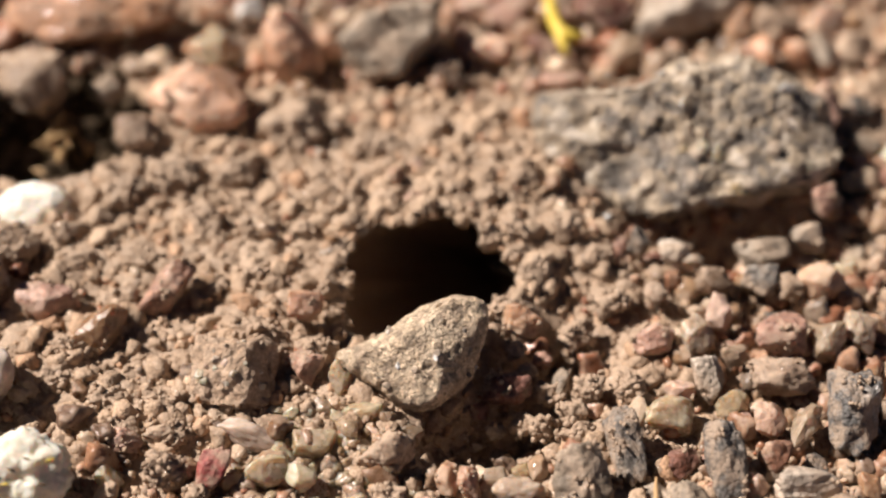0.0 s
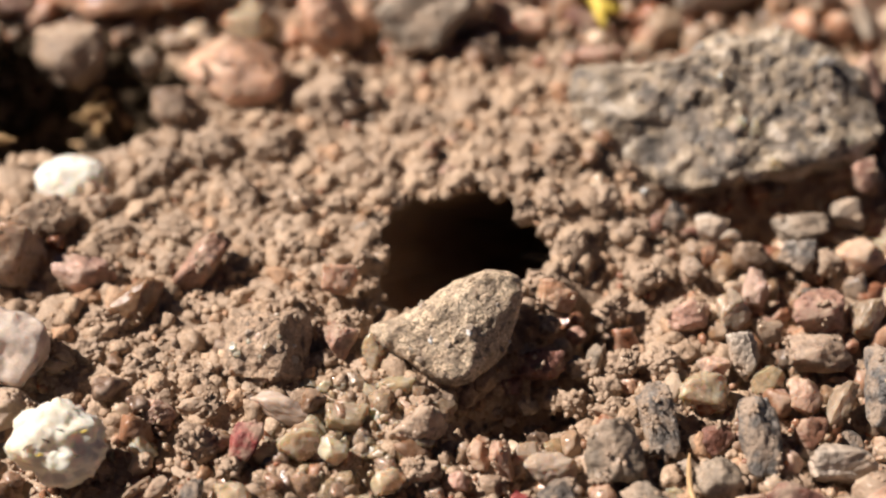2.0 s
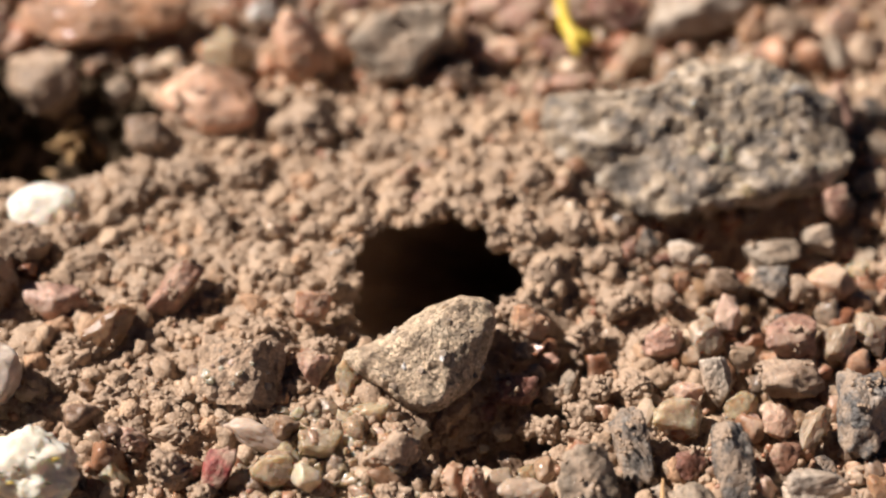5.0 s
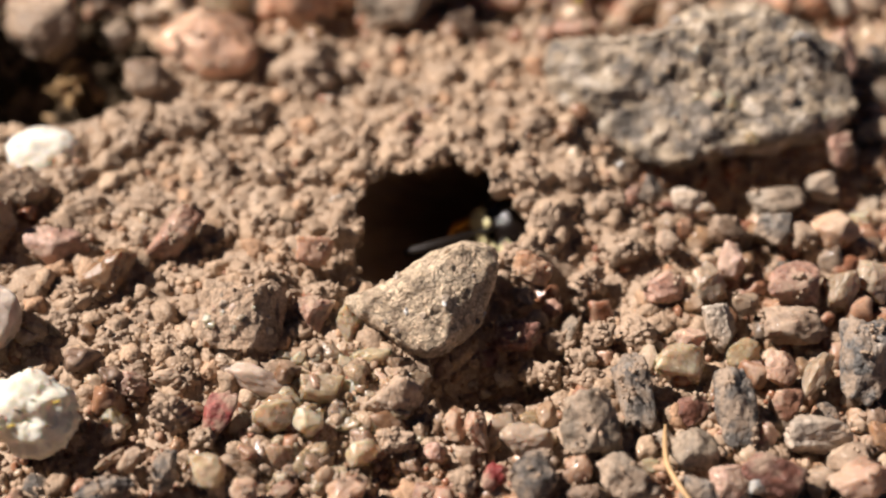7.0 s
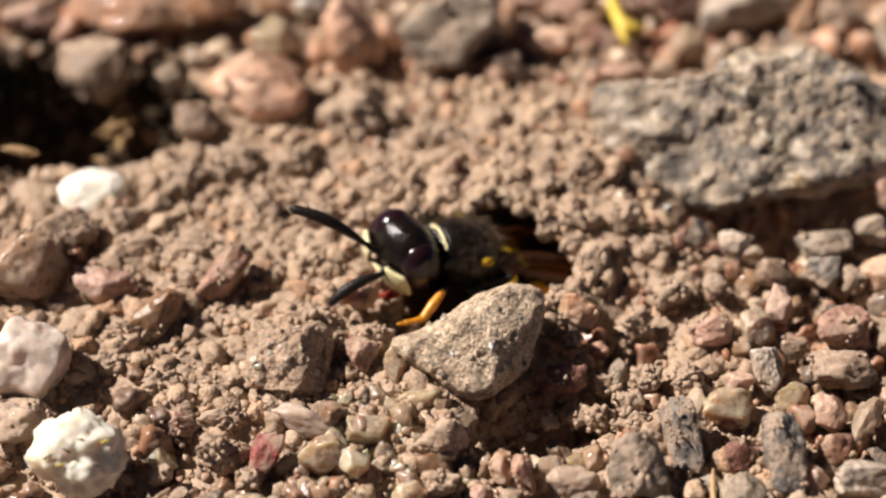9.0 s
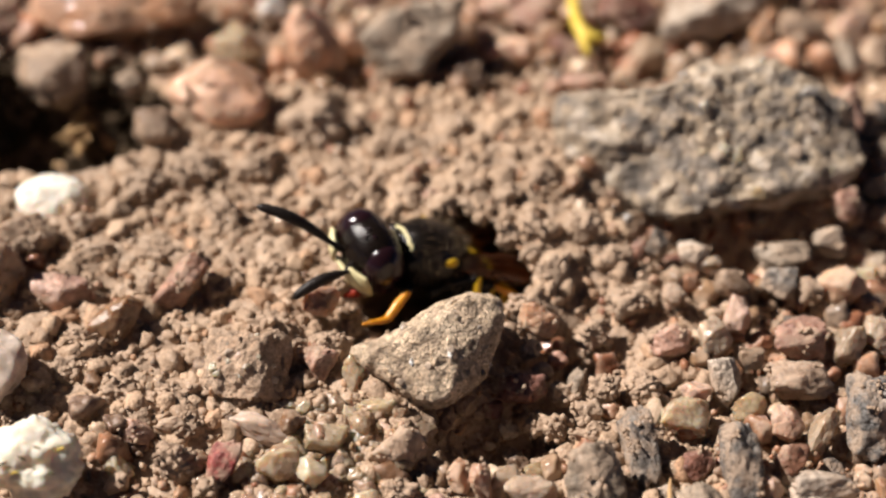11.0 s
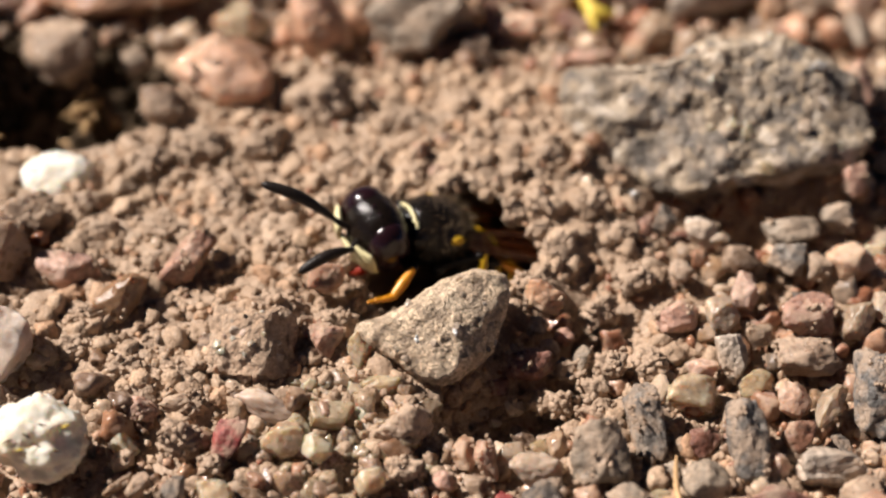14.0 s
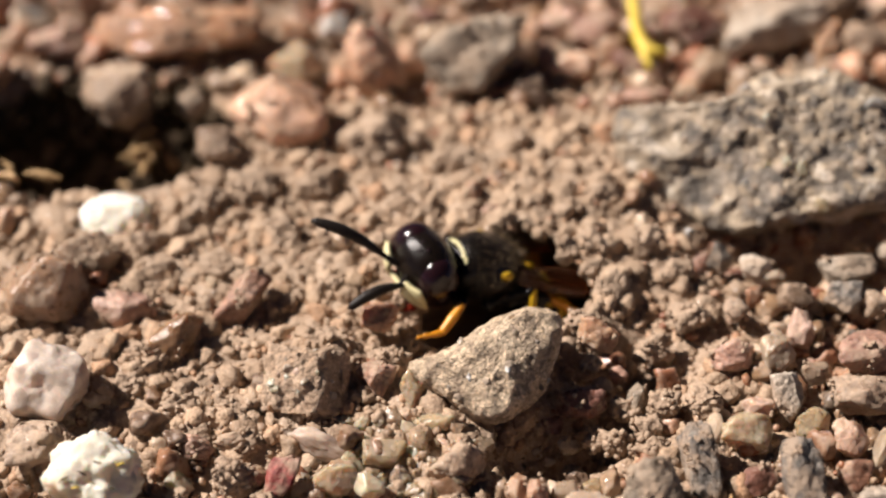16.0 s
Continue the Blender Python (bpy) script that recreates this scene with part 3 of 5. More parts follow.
def build_ground():
    grow = 0.6 * 1.5 ** np.arange(1, 33)
    xs = np.concatenate([-36 - np.cumsum(grow)[::-1], np.arange(-36, 34.01, 0.19), 34 + np.cumsum(grow)])
    ys = np.concatenate([-24 - np.cumsum(grow)[::-1], np.arange(-24, 32.01, 0.19), 32 + np.cumsum(grow)])
    gx, gy = [q.ravel() for q in np.meshgrid(xs, ys)]
    near = np.exp(-np.maximum(0, np.hypot(gx, gy) - 45) / 60.0)
    far = np.minimum(np.hypot(gx, gy), 400.0)
    z = level(gx, gy)
    flat = np.stack([gx, gy, 0 * gx], 1)
    z = z + near * (0.30 * fbm(flat / 3.1, 3, 5) + 0.34 * np.abs(fbm(flat / 1.2, 2, 15)) + 0.22 * np.abs(fbm(flat / 0.55, 2, 25, 0.6)))
    z = z + (1 - near) * 0.012 * far * vnoise(flat / 260.0, 9)
    rho, th = hole_rho(gx, gy)
    lip = np.exp(-(((rho - 1.12) / 0.16) ** 2))
    z = z + 0.35 * lip
    p = np.stack([gx, gy, z], 1)
    inside = rho < 1.0
    s, pos, tang = tunnel_axis()
    r_in, t_in = rho[inside], th[inside]
    along = TUNNEL * np.clip((1 - r_in) / 0.86, 0, 1)
    wide = np.clip(r_in / 0.14, 0, 1) * (1 + (0.30 + 0.35 * np.maximum(np.cos(t_in), 0)) * np.sin(np.pi * np.clip(along / 16.0, 0, 1)) ** 0.7 - 0.12 * np.clip(along / 14.0, 0, 1))
    c = np.stack([np.interp(along, s, pos[:, k]) for k in range(3)], 1)
    tg = np.stack([np.interp(along, s, tang[:, k]) for k in range(3)], 1)
    tg /= np.linalg.norm(tg, axis=1)[:, None]
    # turn the ring from level to square across the tunnel
    ring = np.stack([np.cos(t_in) * HOLE_R[0], np.sin(t_in) * HOLE_R[1], 0 * t_in], 1) * (rim(t_in) * wide)[:, None]
    lean = np.clip(along / 5.0, 0, 1)[:, None]
    flat_ring = ring - (ring * tg).sum(1)[:, None] * tg
    flat_ring *= (np.linalg.norm(ring, axis=1) / (np.linalg.norm(flat_ring, axis=1) + 1e-6))[:, None]
    ring = ring * (1 - lean) + flat_ring * lean
    q = np.array([HOLE[0], HOLE[1], 0]) + c + ring
    q[:, 2] += level(np.full(len(q), HOLE[0]), np.full(len(q), HOLE[1])) * lean[:, 0] + z[inside] * (1 - lean[:, 0])
    q += 0.22 * np.stack([fbm(q / 1.1 + 3, 3, 31), fbm(q / 1.1 + 9, 3, 41), 0 * along], 1) * np.clip(along / 0.8, 0, 1)[:, None]
    p[inside] = q
    nx, ny = len(xs), len(ys)
    i = (np.arange(ny - 1)[:, None] * nx + np.arange(nx - 1)[None]).ravel()
    f = np.stack([i, i + 1, i + 1 + nx, i + nx], 1)
    ground = new("ground", mesh_of("ground", p, f, SOIL))
    return tagged(ground, "dry light brown sandy soil with a wasp burrow in it", "ground", kind="structure")


ground = build_ground()


# ---- loose crumbs and grains ----
def scatter(name, seed, step, sizes, keep, mat, shapes, sub, lift=0.2, area=(-33, -20, 31, 28), spiky=0.0):
    """Many small lumps as one mesh. keep(x, y, rng) says which of the places stay."""
    rng = np.random.default_rng(seed)
    gx, gy = [q.ravel() for q in np.meshgrid(np.arange(area[0], area[2], step), np.arange(area[1], area[3], step))]
    x = gx + rng.uniform(-0.5, 0.5, len(gx)) * step
    y = gy + rng.uniform(-0.5, 0.5, len(gx)) * step
    ok = keep(x, y, rng)
    x, y = x[ok], y[ok]
    size = sizes[0] * (sizes[1] / sizes[0]) ** (rng.random(len(x)) ** 1.7)
    z = level(x, y) + 0.12 + lift * size + 0.28 * fbm(np.stack([x, y, 0 * x], 1) / 3.1, 3, 5)
    rho, _ = hole_rho(x, y)
    z = z + 0.35 * np.exp(-(((rho - 1.12) / 0.16) ** 2))
    far = y > 6.5
    base = [[rock_shape(seed * 31 + k, q, 9, 8.0 if mat is CRUMB else 20.0, 0.10, 0.16, 2.2, spiky) for k in range(shapes)] for q in (sub, max(1, sub - 1))]
    pick = rng.integers(0, shapes, len(x))
    quat = rng.normal(size=(len(x), 4))
    quat /= np.linalg.norm(quat, axis=1)[:, None]
    w, a, b, c = quat.T
    rot = np.stack([1 - 2 * (b * b + c * c), 2 * (a * b - c * w), 2 * (a * c + b * w), 2 * (a * b + c * w), 1 - 2 * (a * a + c * c), 2 * (b * c - a * w), 2 * (a * c - b * w), 2 * (b * c + a * w), 1 - 2 * (a * a + b * b)], 1).reshape(-1, 3, 3)
    stretch = rng.uniform(0.62, 1.0, (len(x), 3))
    verts, faces, n = [], [], 0
    for k, back in [(k, b) for k in range(shapes) for b in (0, 1)]:
        m = (pick == k) & (far == bool(back))
        v, f = base[back][k]
        p = np.einsum("nij,nvj->nvi", rot[m], v[None] * stretch[m][:, None] * size[m][:, None, None] / 2) + np.stack([x, y, z], 1)[m][:, None]
        verts.append(p.reshape(-1, 3))
        faces.append((f[None] + n + np.arange(m.sum())[:, None, None] * len(v)).reshape(-1, 3))
        n += m.sum() * len(v)
    return new(name, mesh_of(name, np.concatenate(verts), np.concatenate(faces), mat))


def off_hole(x, y, margin=1.0):
    return hole_rho(x, y)[0] > margin


def in_pit(x, y):
    return (level(x, y) < -2.6) & (x < -15)


tagged(scatter("soil_crumbs", 11, 0.74, (0.6, 1.9), lambda x, y, r: off_hole(x, y, 1.06) & ~in_pit(x, y) & (r.random(len(x)) > 0.45 * gravelly(x, y)) & (r.random(len(x)) < 0.70), CRUMB, 16, 3, 0.08, spiky=0.24), "loose light brown crumbs of dry soil", "soil crumbs", kind="stuff")
tagged(scatter("soil_crumbs", 12, 0.36, (0.2, 0.6), lambda x, y, r: off_hole(x, y, 1.0) & (y < 6) & (r.random(len(x)) < 0.62 - 0.35 * gravelly(x, y)), CRUMB, 10, 2, 0.2, spiky=0.28), "fine light brown crumbs of dry soil", "soil crumbs", kind="stuff")
tagged(scatter("soil_crumbs", 22, 0.36, (0.2, 0.6), lambda x, y, r: off_hole(x, y, 1.0) & (y >= 6) & (r.random(len(x)) < 0.8 - 0.45 * gravelly(x, y)), CRUMB, 10, 1, 0.2, spiky=0.28), "fine light brown crumbs of soil farther back", "soil crumbs", kind="stuff")
tagged(scatter("soil_crumbs", 13, 0.45, (0.45, 1.3), lambda x, y, r: (hole_rho(x, y)[0] > 0.98) & (hole_rho(x, y)[0] < 1.2), CRUMB, 10, 3, -0.1, spiky=0.3), "crumbs of soil heaped on the rim of the burrow", "soil crumbs", kind="stuff")
tagged(scatter("gravel", 14, 0.95, (0.5, 2.2), lambda x, y, r: off_hole(x, y, 1.15) & (r.random(len(x)) < 0.03 + 0.8 * gravelly(x, y)), GRAIN, 16, 3, 0.3, spiky=0.15), "mixed fine gravel of quartz, feldspar and gneiss", "gravel", kind="stuff")
tagged(scatter("gravel", 15, 0.5, (0.25, 0.8), lambda x, y, r: off_hole(x, y, 1.05) & (r.random(len(x)) < 0.10 + 0.6 * gravelly(x, y)), GRAIN, 10, 1, 0.45, spiky=0.15), "small mineral grains strewn over the soil", "gravel", kind="stuff")
tagged(scatter("gravel", 17, 1.9, (1.1, 3.4), lambda x, y, r: (y > 15.5) & ~in_pit(x, y) & (r.random(len(x)) < 0.8), PALE_GRAIN, 14, 3, 0.3, area=(-36, 14, 34, 34), spiky=0.08), "coarse mixed gravel behind the soil", "gravel", kind="stuff")
tagged(scatter("gravel", 18, 1.3, (0.8, 2.0), lambda x, y, r: (x + 0.25 * y > 13) & (y < 14) & (r.random(len(x)) < 0.7), GRAIN, 14, 3, 0.45, area=(7, -20, 31, 15), spiky=0.08), "mixed gravel of pink, brown and grey stones", "gravel", kind="stuff")
tagged(scatter("quartz_sand", 20, 0.5, (0.35, 1.5), lambda x, y, r: (((x + 5.5) / 5.2) ** 2 + ((y + 14.2) / 3.4) ** 2 < 1.0) & (r.random(len(x)) < 0.7), SAND, 14, 3, 0.4, area=(-11, -18, 0, -10.5), spiky=0.08), "glinting pale honey-coloured quartz sand heaped on the soil", "quartz sand", kind="stuff")
# litter over the hollow's floor and walls, its dark colour standing in for shade
tagged(scatter("plant_litter", 16, 0.5, (0.7, 2.4), lambda x, y, r: in_pit(x, y), SHADE_LITTER, 8, 2, 0.4, area=(-38, 3, -15, 22), spiky=0.4), "brown plant litter in the hollow, coloured near black for shade", "plant litter", kind="stuff")
tagged(scatter("plant_litter", 19, 0.2, (0.5, 1.3), lambda x, y, r: in_pit(x, y) & (level(x, y) > -19.5), SHADE_LITTER, 8, 1, 0.2, area=(-38, 3, -15, 22), spiky=0.4), "crumbly litter on the walls of the hollow, darkened to stand for shade", "plant litter", kind="stuff")


# ---- stones that can be told apart ----
FACING = Matrix.Rotation(radians(45), 4, "X")
count = 0


def pebble(kind, x, y, z, w, h, roll):
    """One loose stone: its middle, its breadth and height in mm, its lean in degrees."""
    global count
    count += 1
    mat, label = STONES[kind]
    z -= 0.8 * float(hollow(x, y))
    clod = kind == "clod"
    big = max(w, h)
    sub = 5 if big > 4.0 or (big > 1.7 and y < -4.0) else 4
    if clod:
        v, f = rock_shape(900 + count, sub, 8, 8.0, 0.08, 0.16, 2.6, 0.34)
    elif kind in ("milky", "salmon"):
        v, f = rock_shape(400 + count, sub, 12, 12.0, 0.05, 0.10, 3.0)
    elif kind in ("quartz", "pale", "white", "honey"):
        v, f = rock_shape(300 + count, sub, 9, 26.0, 0.05, 0.06, 4.2)
    elif kind in ("grey", "greydark", "greyblue", "greytan"):
        v, f = rock_shape(500 + count, sub, 7, 32.0, 0.075, 0.09, 3.6)
    else:
        v, f = rock_shape(700 + count, sub, 10, 26.0, 0.065, 0.08, 4.0)
    v = v * np.array([w, h, 0.8 * min(w, h) + 0.1 * big]) / 2
    ob = new("soil_clod" if clod else "pebble", mesh_of("stone", v, f, mat))
    ob.matrix_world = Matrix.Translation(Vector((x, y, z)) * MM) @ FACING @ Matrix.Rotation(radians(roll), 4, "Z")
    return tagged(ob, label, "soil clod" if clod else "pebble", "clods round the burrow" if clod else "pebbles round the burrow")


def shaped_stone(name, facets, depth, sub, hard, rough, lumps, freq, mat, seed, scale, grain=0.0, cuts=()):
    """A stone whose broad face is bounded by facets (degrees, distance); scale: mm per unit."""
    v, f = ico(sub)
    n = [(math.cos(radians(a)), math.sin(radians(a)), s) for a, _ in facets for s in (0.25, -0.35)]
    d = [q for _, q in facets for _ in (0, 1)]
    n += [(0, 0, 1), (0.25, 0.3, 0.92), (-0.3, -0.1, 0.94), (0, 0, -1)]
    d += [depth, depth * 1.02, depth * 0.97, depth]
    n += [c[:3] for c in cuts]
    d += [c[3] for c in cuts]
    n = np.array(n) / np.linalg.norm(n, axis=1)[:, None]
    r = faceted(v, n, d, hard)
    p = v * r[:, None] * scale
    unit = normals_of(p, f)
    p = p + unit * (lumps * fbm(p / (freq * 3.0) + seed, 3, seed) + rough * fbm(p / freq + seed, 5, seed + 7, 0.62))[:, None]
    if grain:
        p = p - unit * (grain * cells(p / 0.95 + 3.3, seed) + 0.6 * grain * cells(p / 0.42 + 1.7, seed + 9))[:, None]
    return new(name, mesh_of(name, p, f, mat))


stone = shaped_stone("wedge_stone", ((118, 62), (80, 116), (45, 157), (12, 142), (-17, 113), (-49, 99), (-85, 106), (-127, 91), (183, 142)), 84.0, 6, 24.0, 0.10, 0.10, 0.6, SPECKLED, 3, 0.0284, 0.035, ((0.62, -0.15, 0.77, 98), (-0.1, 0.55, 0.83, 92), (-0.45, -0.35, 0.82, 90)))
stone.matrix_world = Matrix.Translation(Vector((-0.63, -7.70, 0.71)) * MM) @ FACING
tagged(stone, "wedge-shaped grey-beige speckled stone at the mouth of the burrow", "stone")

rock = shaped_stone("grey_rock", ((180, 256), (135, 286), (99, 130), (66, 164), (25, 258), (0, 290), (-52, 202), (-77, 136), (-92, 148), (-130, 178)), 100.0, 7, 26.0, 0.17, 0.62, 1.3, ROCK, 12, 0.0328, 0.19)
rock.matrix_world = Matrix.Translation(Vector((15.10, 8.80, 0.53)) * MM) @ FACING
tagged(rock, "long pitted dark grey rock with pale crystals, lying on soil", "rock")

clump = shaped_stone("soil_clod", ((178, 80), (135, 92), (92, 68), (50, 86), (0, 80), (-45, 92), (-88, 70), (-135, 82)), 62.0, 6, 22.0, 0.12, 0.34, 0.8, CAKED, 21, 0.0285, 0.15, ((-0.5, 0.1, 0.85, 58), (0.55, 0.1, 0.82, 62)))
clump.matrix_world = Matrix.Translation(Vector((-9.65, -8.25, 0.02)) * MM) @ FACING
tagged(clump, "blocky pinkish-brown clod of caked sand beside the burrow", "soil clod", "clods round the burrow")

def studded(thing, name, seed, number, sizes, mats, label):
    """Faceted grains set into the upper and near sides of a stone, each a part of it."""
    rng = random.Random(seed)
    me = thing.data
    co = np.empty(len(me.vertices) * 3)
    me.vertices.foreach_get("co", co)
    co = co.reshape(-1, 3) / MM
    spots = np.flatnonzero(co[:, 2] > 0.25 * co[:, 2].max())
    for k in range(number):
        at = co[spots[rng.randrange(len(spots))]]
        v, f = rock_shape(seed * 50 + k, 3, 8, 26.0, 0.03, 0.05, 3.0)
        size = rng.uniform(*sizes)
        grain = part(name, mesh_of(name, v * np.array([rng.uniform(0.6, 1.0), rng.uniform(0.6, 1.0), 0.36]) * size / 2, f, rng.choice(mats)), thing, label)
        grain.matrix_local = Matrix.Translation(Vector(map(float, at)) * MM) @ Euler([rng.uniform(-0.5, 0.5), rng.uniform(-0.5, 0.5), rng.uniform(0, 6.3)]).to_matrix().to_4x4()


studded(rock, "crystal", 61, 22, (0.5, 1.3), [STONES[k][0] for k in ("white", "pale", "quartz", "greytan")], "quartz or feldspar crystal set in the rock")
studded(stone, "crystal", 62, 16, (0.25, 0.55), [STONES[k][0] for k in ("white", "pale", "greytan", "grey")], "small pale crystal in the stone")
studded(clump, "sand_grain", 63, 26, (0.25, 0.6), [STONES[k][0] for k in ("quartz", "pale", "peach", "tan", "greytan")], "sand grain caked into the clod")

SPECK = plain_material("dark_speck", (0.09, 0.06, 0.03), 0.7, 0.3, 0.4, 2000.0)
for at, wide, high, seed in (((-19.05, -14.6, 0.0), 4.2, 3.8, 41), ((-22.0, 4.3, -0.8), 4.1, 3.1, 43)):
    v, f = ico(5)
    puff = 0.27 if seed == 41 else 0.10
    v = v * (1 + puff * fbm(v * 1.7 + seed, 2, seed) + 0.42 * puff * np.abs(fbm(v * 4 + seed, 2, seed + 5)) + 0.16 * puff * fbm(v * 12 + seed, 2, seed + 6))[:, None]
    granule = new("white_granule", mesh_of("granule", v * np.array([wide, high, 0.8 * high]) / 2, f, CHALK))
    granule.matrix_world = Matrix.Translation(Vector(at) * MM) @ FACING
    tagged(granule, "white lumpy granule with small dark and yellow specks on it" if seed == 41 else "smooth round white granule lying on soil", "white granule", "white granules")
    if seed == 41:
        for k, (px, py, mat) in enumerate(((-0.15, 0.25, SPECK), (0.2, 0.45, SPECK), (0.55, -0.12, SPECK), (-0.25, -0.12, STEM), (0.62, 0.38, STEM), (-0.45, 0.1, SPECK))):
            d = np.array([px, py, math.sqrt(max(0.05, 1 - px * px - py * py))])
            near = int(np.argmax(v @ d / np.linalg.norm(v, axis=1)))
            c = v[near] * np.array([wide, high, 0.8 * high]) / 2
            part("speck", joined("speck", [tube([c + (-0.22, 0.1 - 0.05 * k, 0.03), c + (0, 0, 0.07), c + (0.2, -0.12 + 0.04 * k, 0.02)], [0.03, 0.06, 0.03], 6, 3)], mat), granule, "tiny dark speck" if mat is SPECK else "tiny yellow shred")

for at, wide, high, lean, seed in (((-10.43, -13.91, -0.55), 1.5, 2.7, -30, 51), ((2.74, -17.46, -0.7), 1.2, 1.4, -20, 52)):
    v, f = rock_shape(seed, 4, 8, 9.0, 0.14, 0.15, 2.6)
    flake = new("red_flake", mesh_of("flake", v * np.array([wide, high, 0.9]) / 2, f, RED))
    flake.matrix_world = Matrix.Translation(Vector(at) * MM) @ FACING @ Matrix.Rotation(radians(lean), 4, "Z")
    tagged(flake, "bright red crumbly brick flake dusted with sand", "brick flake", "red flakes")

pebble("salmon", -21.19, 21.45, -0.10, 11.25, 3.45, 5)
pebble("pink", -28.98, 20.79, -0.49, 3.99, 2.25, 15)
pebble("greytan", -19.14, 14.65, -0.41, 1.59, 1.94, 20)
pebble("tan", -16.67, 9.64, 0.02, 2.82, 2.82, 0)
pebble("salmon", -13.47, 12.76, 0.45, 6.26, 4.23, -12)
pebble("quartz", -13.26, 18.44, -0.30, 2.77, 2.70, 30)
pebble("salmon", -13.55, 22.70, -0.72, 2.28, 1.54, -10)
pebble("white", -11.17, 22.93, -0.62, 2.28, 1.84, -15)
pebble("salmon", -8.19, 17.41, 0.26, 4.56, 4.21, -30)
pebble("clod", -7.77, 10.69, 0.12, 4.00, 3.73, 20)
pebble("pale", -6.14, 8.09, -0.16, 0.82, 1.18, 0)
pebble("greytan", -2.06, 18.02, 0.65, 6.66, 5.26, 0)
pebble("brown", 1.61, 15.18, -0.21, 2.07, 1.73, 0)
pebble("pink", 2.54, 19.38, -0.39, 1.35, 2.21, 10)
pebble("salmon", 4.12, 18.55, -0.42, 3.01, 1.98, -20)
pebble("salmon", 4.41, 22.42, -0.74, 2.19, 1.39, -30)
pebble("tan", 22.62, 20.81, -0.40, 3.30, 2.51, 0)
pebble("pink", 21.07, 18.55, -0.63, 2.54, 1.70, 0)
pebble("greytan", 25.08, 18.57, -0.48, 1.62, 2.19, 0)
pebble("orange", 5.90, 11.12, 0.05, 1.73, 1.47, -10)
pebble("pink", 23.81, 11.89, 0.26, 1.94, 3.67, 0)
pebble("tan", 12.58, 18.39, -0.41, 2.26, 2.19, 0)
pebble("brown", 15.54, 17.92, -0.67, 2.18, 1.41, 10)
pebble("pale", 10.99, 15.92, -0.59, 1.46, 1.04, -20)
pebble("pink", 8.52, 15.47, -0.41, 2.91, 1.31, 0)
pebble("tan", -19.82, 2.12, -0.41, 1.57, 1.50, 0)
pebble("clod", -19.03, 0.06, -0.55, 2.59, 1.54, 0)
pebble("pink", -19.80, -3.43, -0.14, 3.34, 2.39, 0)
pebble("honey", -16.83, -5.52, 0.09, 2.16, 3.16, -22)
pebble("pink", -13.63, -2.77, 0.26, 1.97, 3.52, -25)
pebble("orange", -17.15, -1.29, -0.71, 0.61, 0.55, 0)
pebble("peach", -6.27, -4.16, 0.46, 1.94, 1.70, 0)
pebble("white", -5.42, 0.23, -0.05, 0.80, 0.34, 30)
pebble("clod", 4.10, -3.86, -0.26, 1.95, 1.72, -20)
pebble("orange", 4.95, -5.1, 0.75, 2.1, 1.9, 0)
pebble("clod", 7.68, 2.13, 0.14, 1.86, 2.23, -15)
pebble("white", 10.16, 2.88, 0.02, 0.53, 0.53, 0)
pebble("grey", 11.72, 1.27, -0.32, 1.23, 1.54, -20)
pebble("greytan", 13.62, 0.72, -0.50, 1.91, 1.48, 0)
pebble("clod", 9.43, 0.29, -0.30, 1.90, 1.47, 0)
pebble("brown", 15.49, -1.46, -0.59, 1.93, 1.69, -20)
pebble("pink", 15.50, -3.87, -0.5, 1.5, 2.05, -20)
pebble("greytan", 18.54, 0.74, -0.65, 3.20, 1.66, 5)
pebble("grey", 17.98, -1.34, -0.62, 1.87, 1.81, 0)
pebble("orange", 21.32, -1.58, -0.55, 2.65, 2.23, 10)
pebble("tan", 19.57, -1.78, -0.68, 1.44, 1.75, 0)
pebble("pink", 11.74, -5.71, -0.47, 2.39, 1.80, 0)
pebble("greytan", 21.21, 2.00, -0.68, 1.93, 1.74, 0)
pebble("pink", 22.65, 4.95, -0.57, 1.40, 2.10, 0)
pebble("clod", 9.79, -2.89, -0.41, 2.50, 1.85, 0)
pebble("tan", 12.31, -2.31, -0.58, 1.44, 1.32, 0)
pebble("clod", 7.89, -4.63, -0.37, 2.12, 1.76, 0)
pebble("clod", -2.03, 4.18, 0.09, 1.45, 1.58, 0)
pebble("clod", -0.13, 3.46, 0.15, 1.88, 1.51, 10)
pebble("clod", -3.81, 2.34, -0.16, 1.56, 1.25, 20)
pebble("clod", -5.01, -0.21, -0.26, 1.22, 1.59, 0)
pebble("clod", 2.23, 3.92, 0.16, 1.57, 1.07, -20)
pebble("clod", 3.48, 1.17, 0.12, 1.35, 1.60, 0)
pebble("clod", 4.76, 0.02, -0.03, 1.34, 1.40, -20)
pebble("clod", 5.43, -1.50, -0.14, 1.39, 1.57, 0)
pebble("peach", -2.12, 3.81, 0.05, 0.95, 1.01, 0)
pebble("redbrown", -0.55, 4.14, 0.17, 1.45, 1.07, 0)
pebble("clod", -4.75, -4.66, -1.30, 0.90, 1.2, 0)
pebble("clod", -5.17, -2.14, -0.37, 1.20, 1.51, 0)
pebble("clod", 1.51, 4.76, 0.24, 1.90, 1.39, 0)
pebble("clod", 3.39, 4.24, 0.29, 1.77, 1.58, 0)
pebble("clod", -4.51, 4.17, -0.08, 1.90, 1.58, 0)
pebble("clod", -6.15, 5.20, -0.17, 1.92, 1.60, 0)
pebble("clod", -10.80, 6.81, -0.33, 2.92, 1.95, 20)
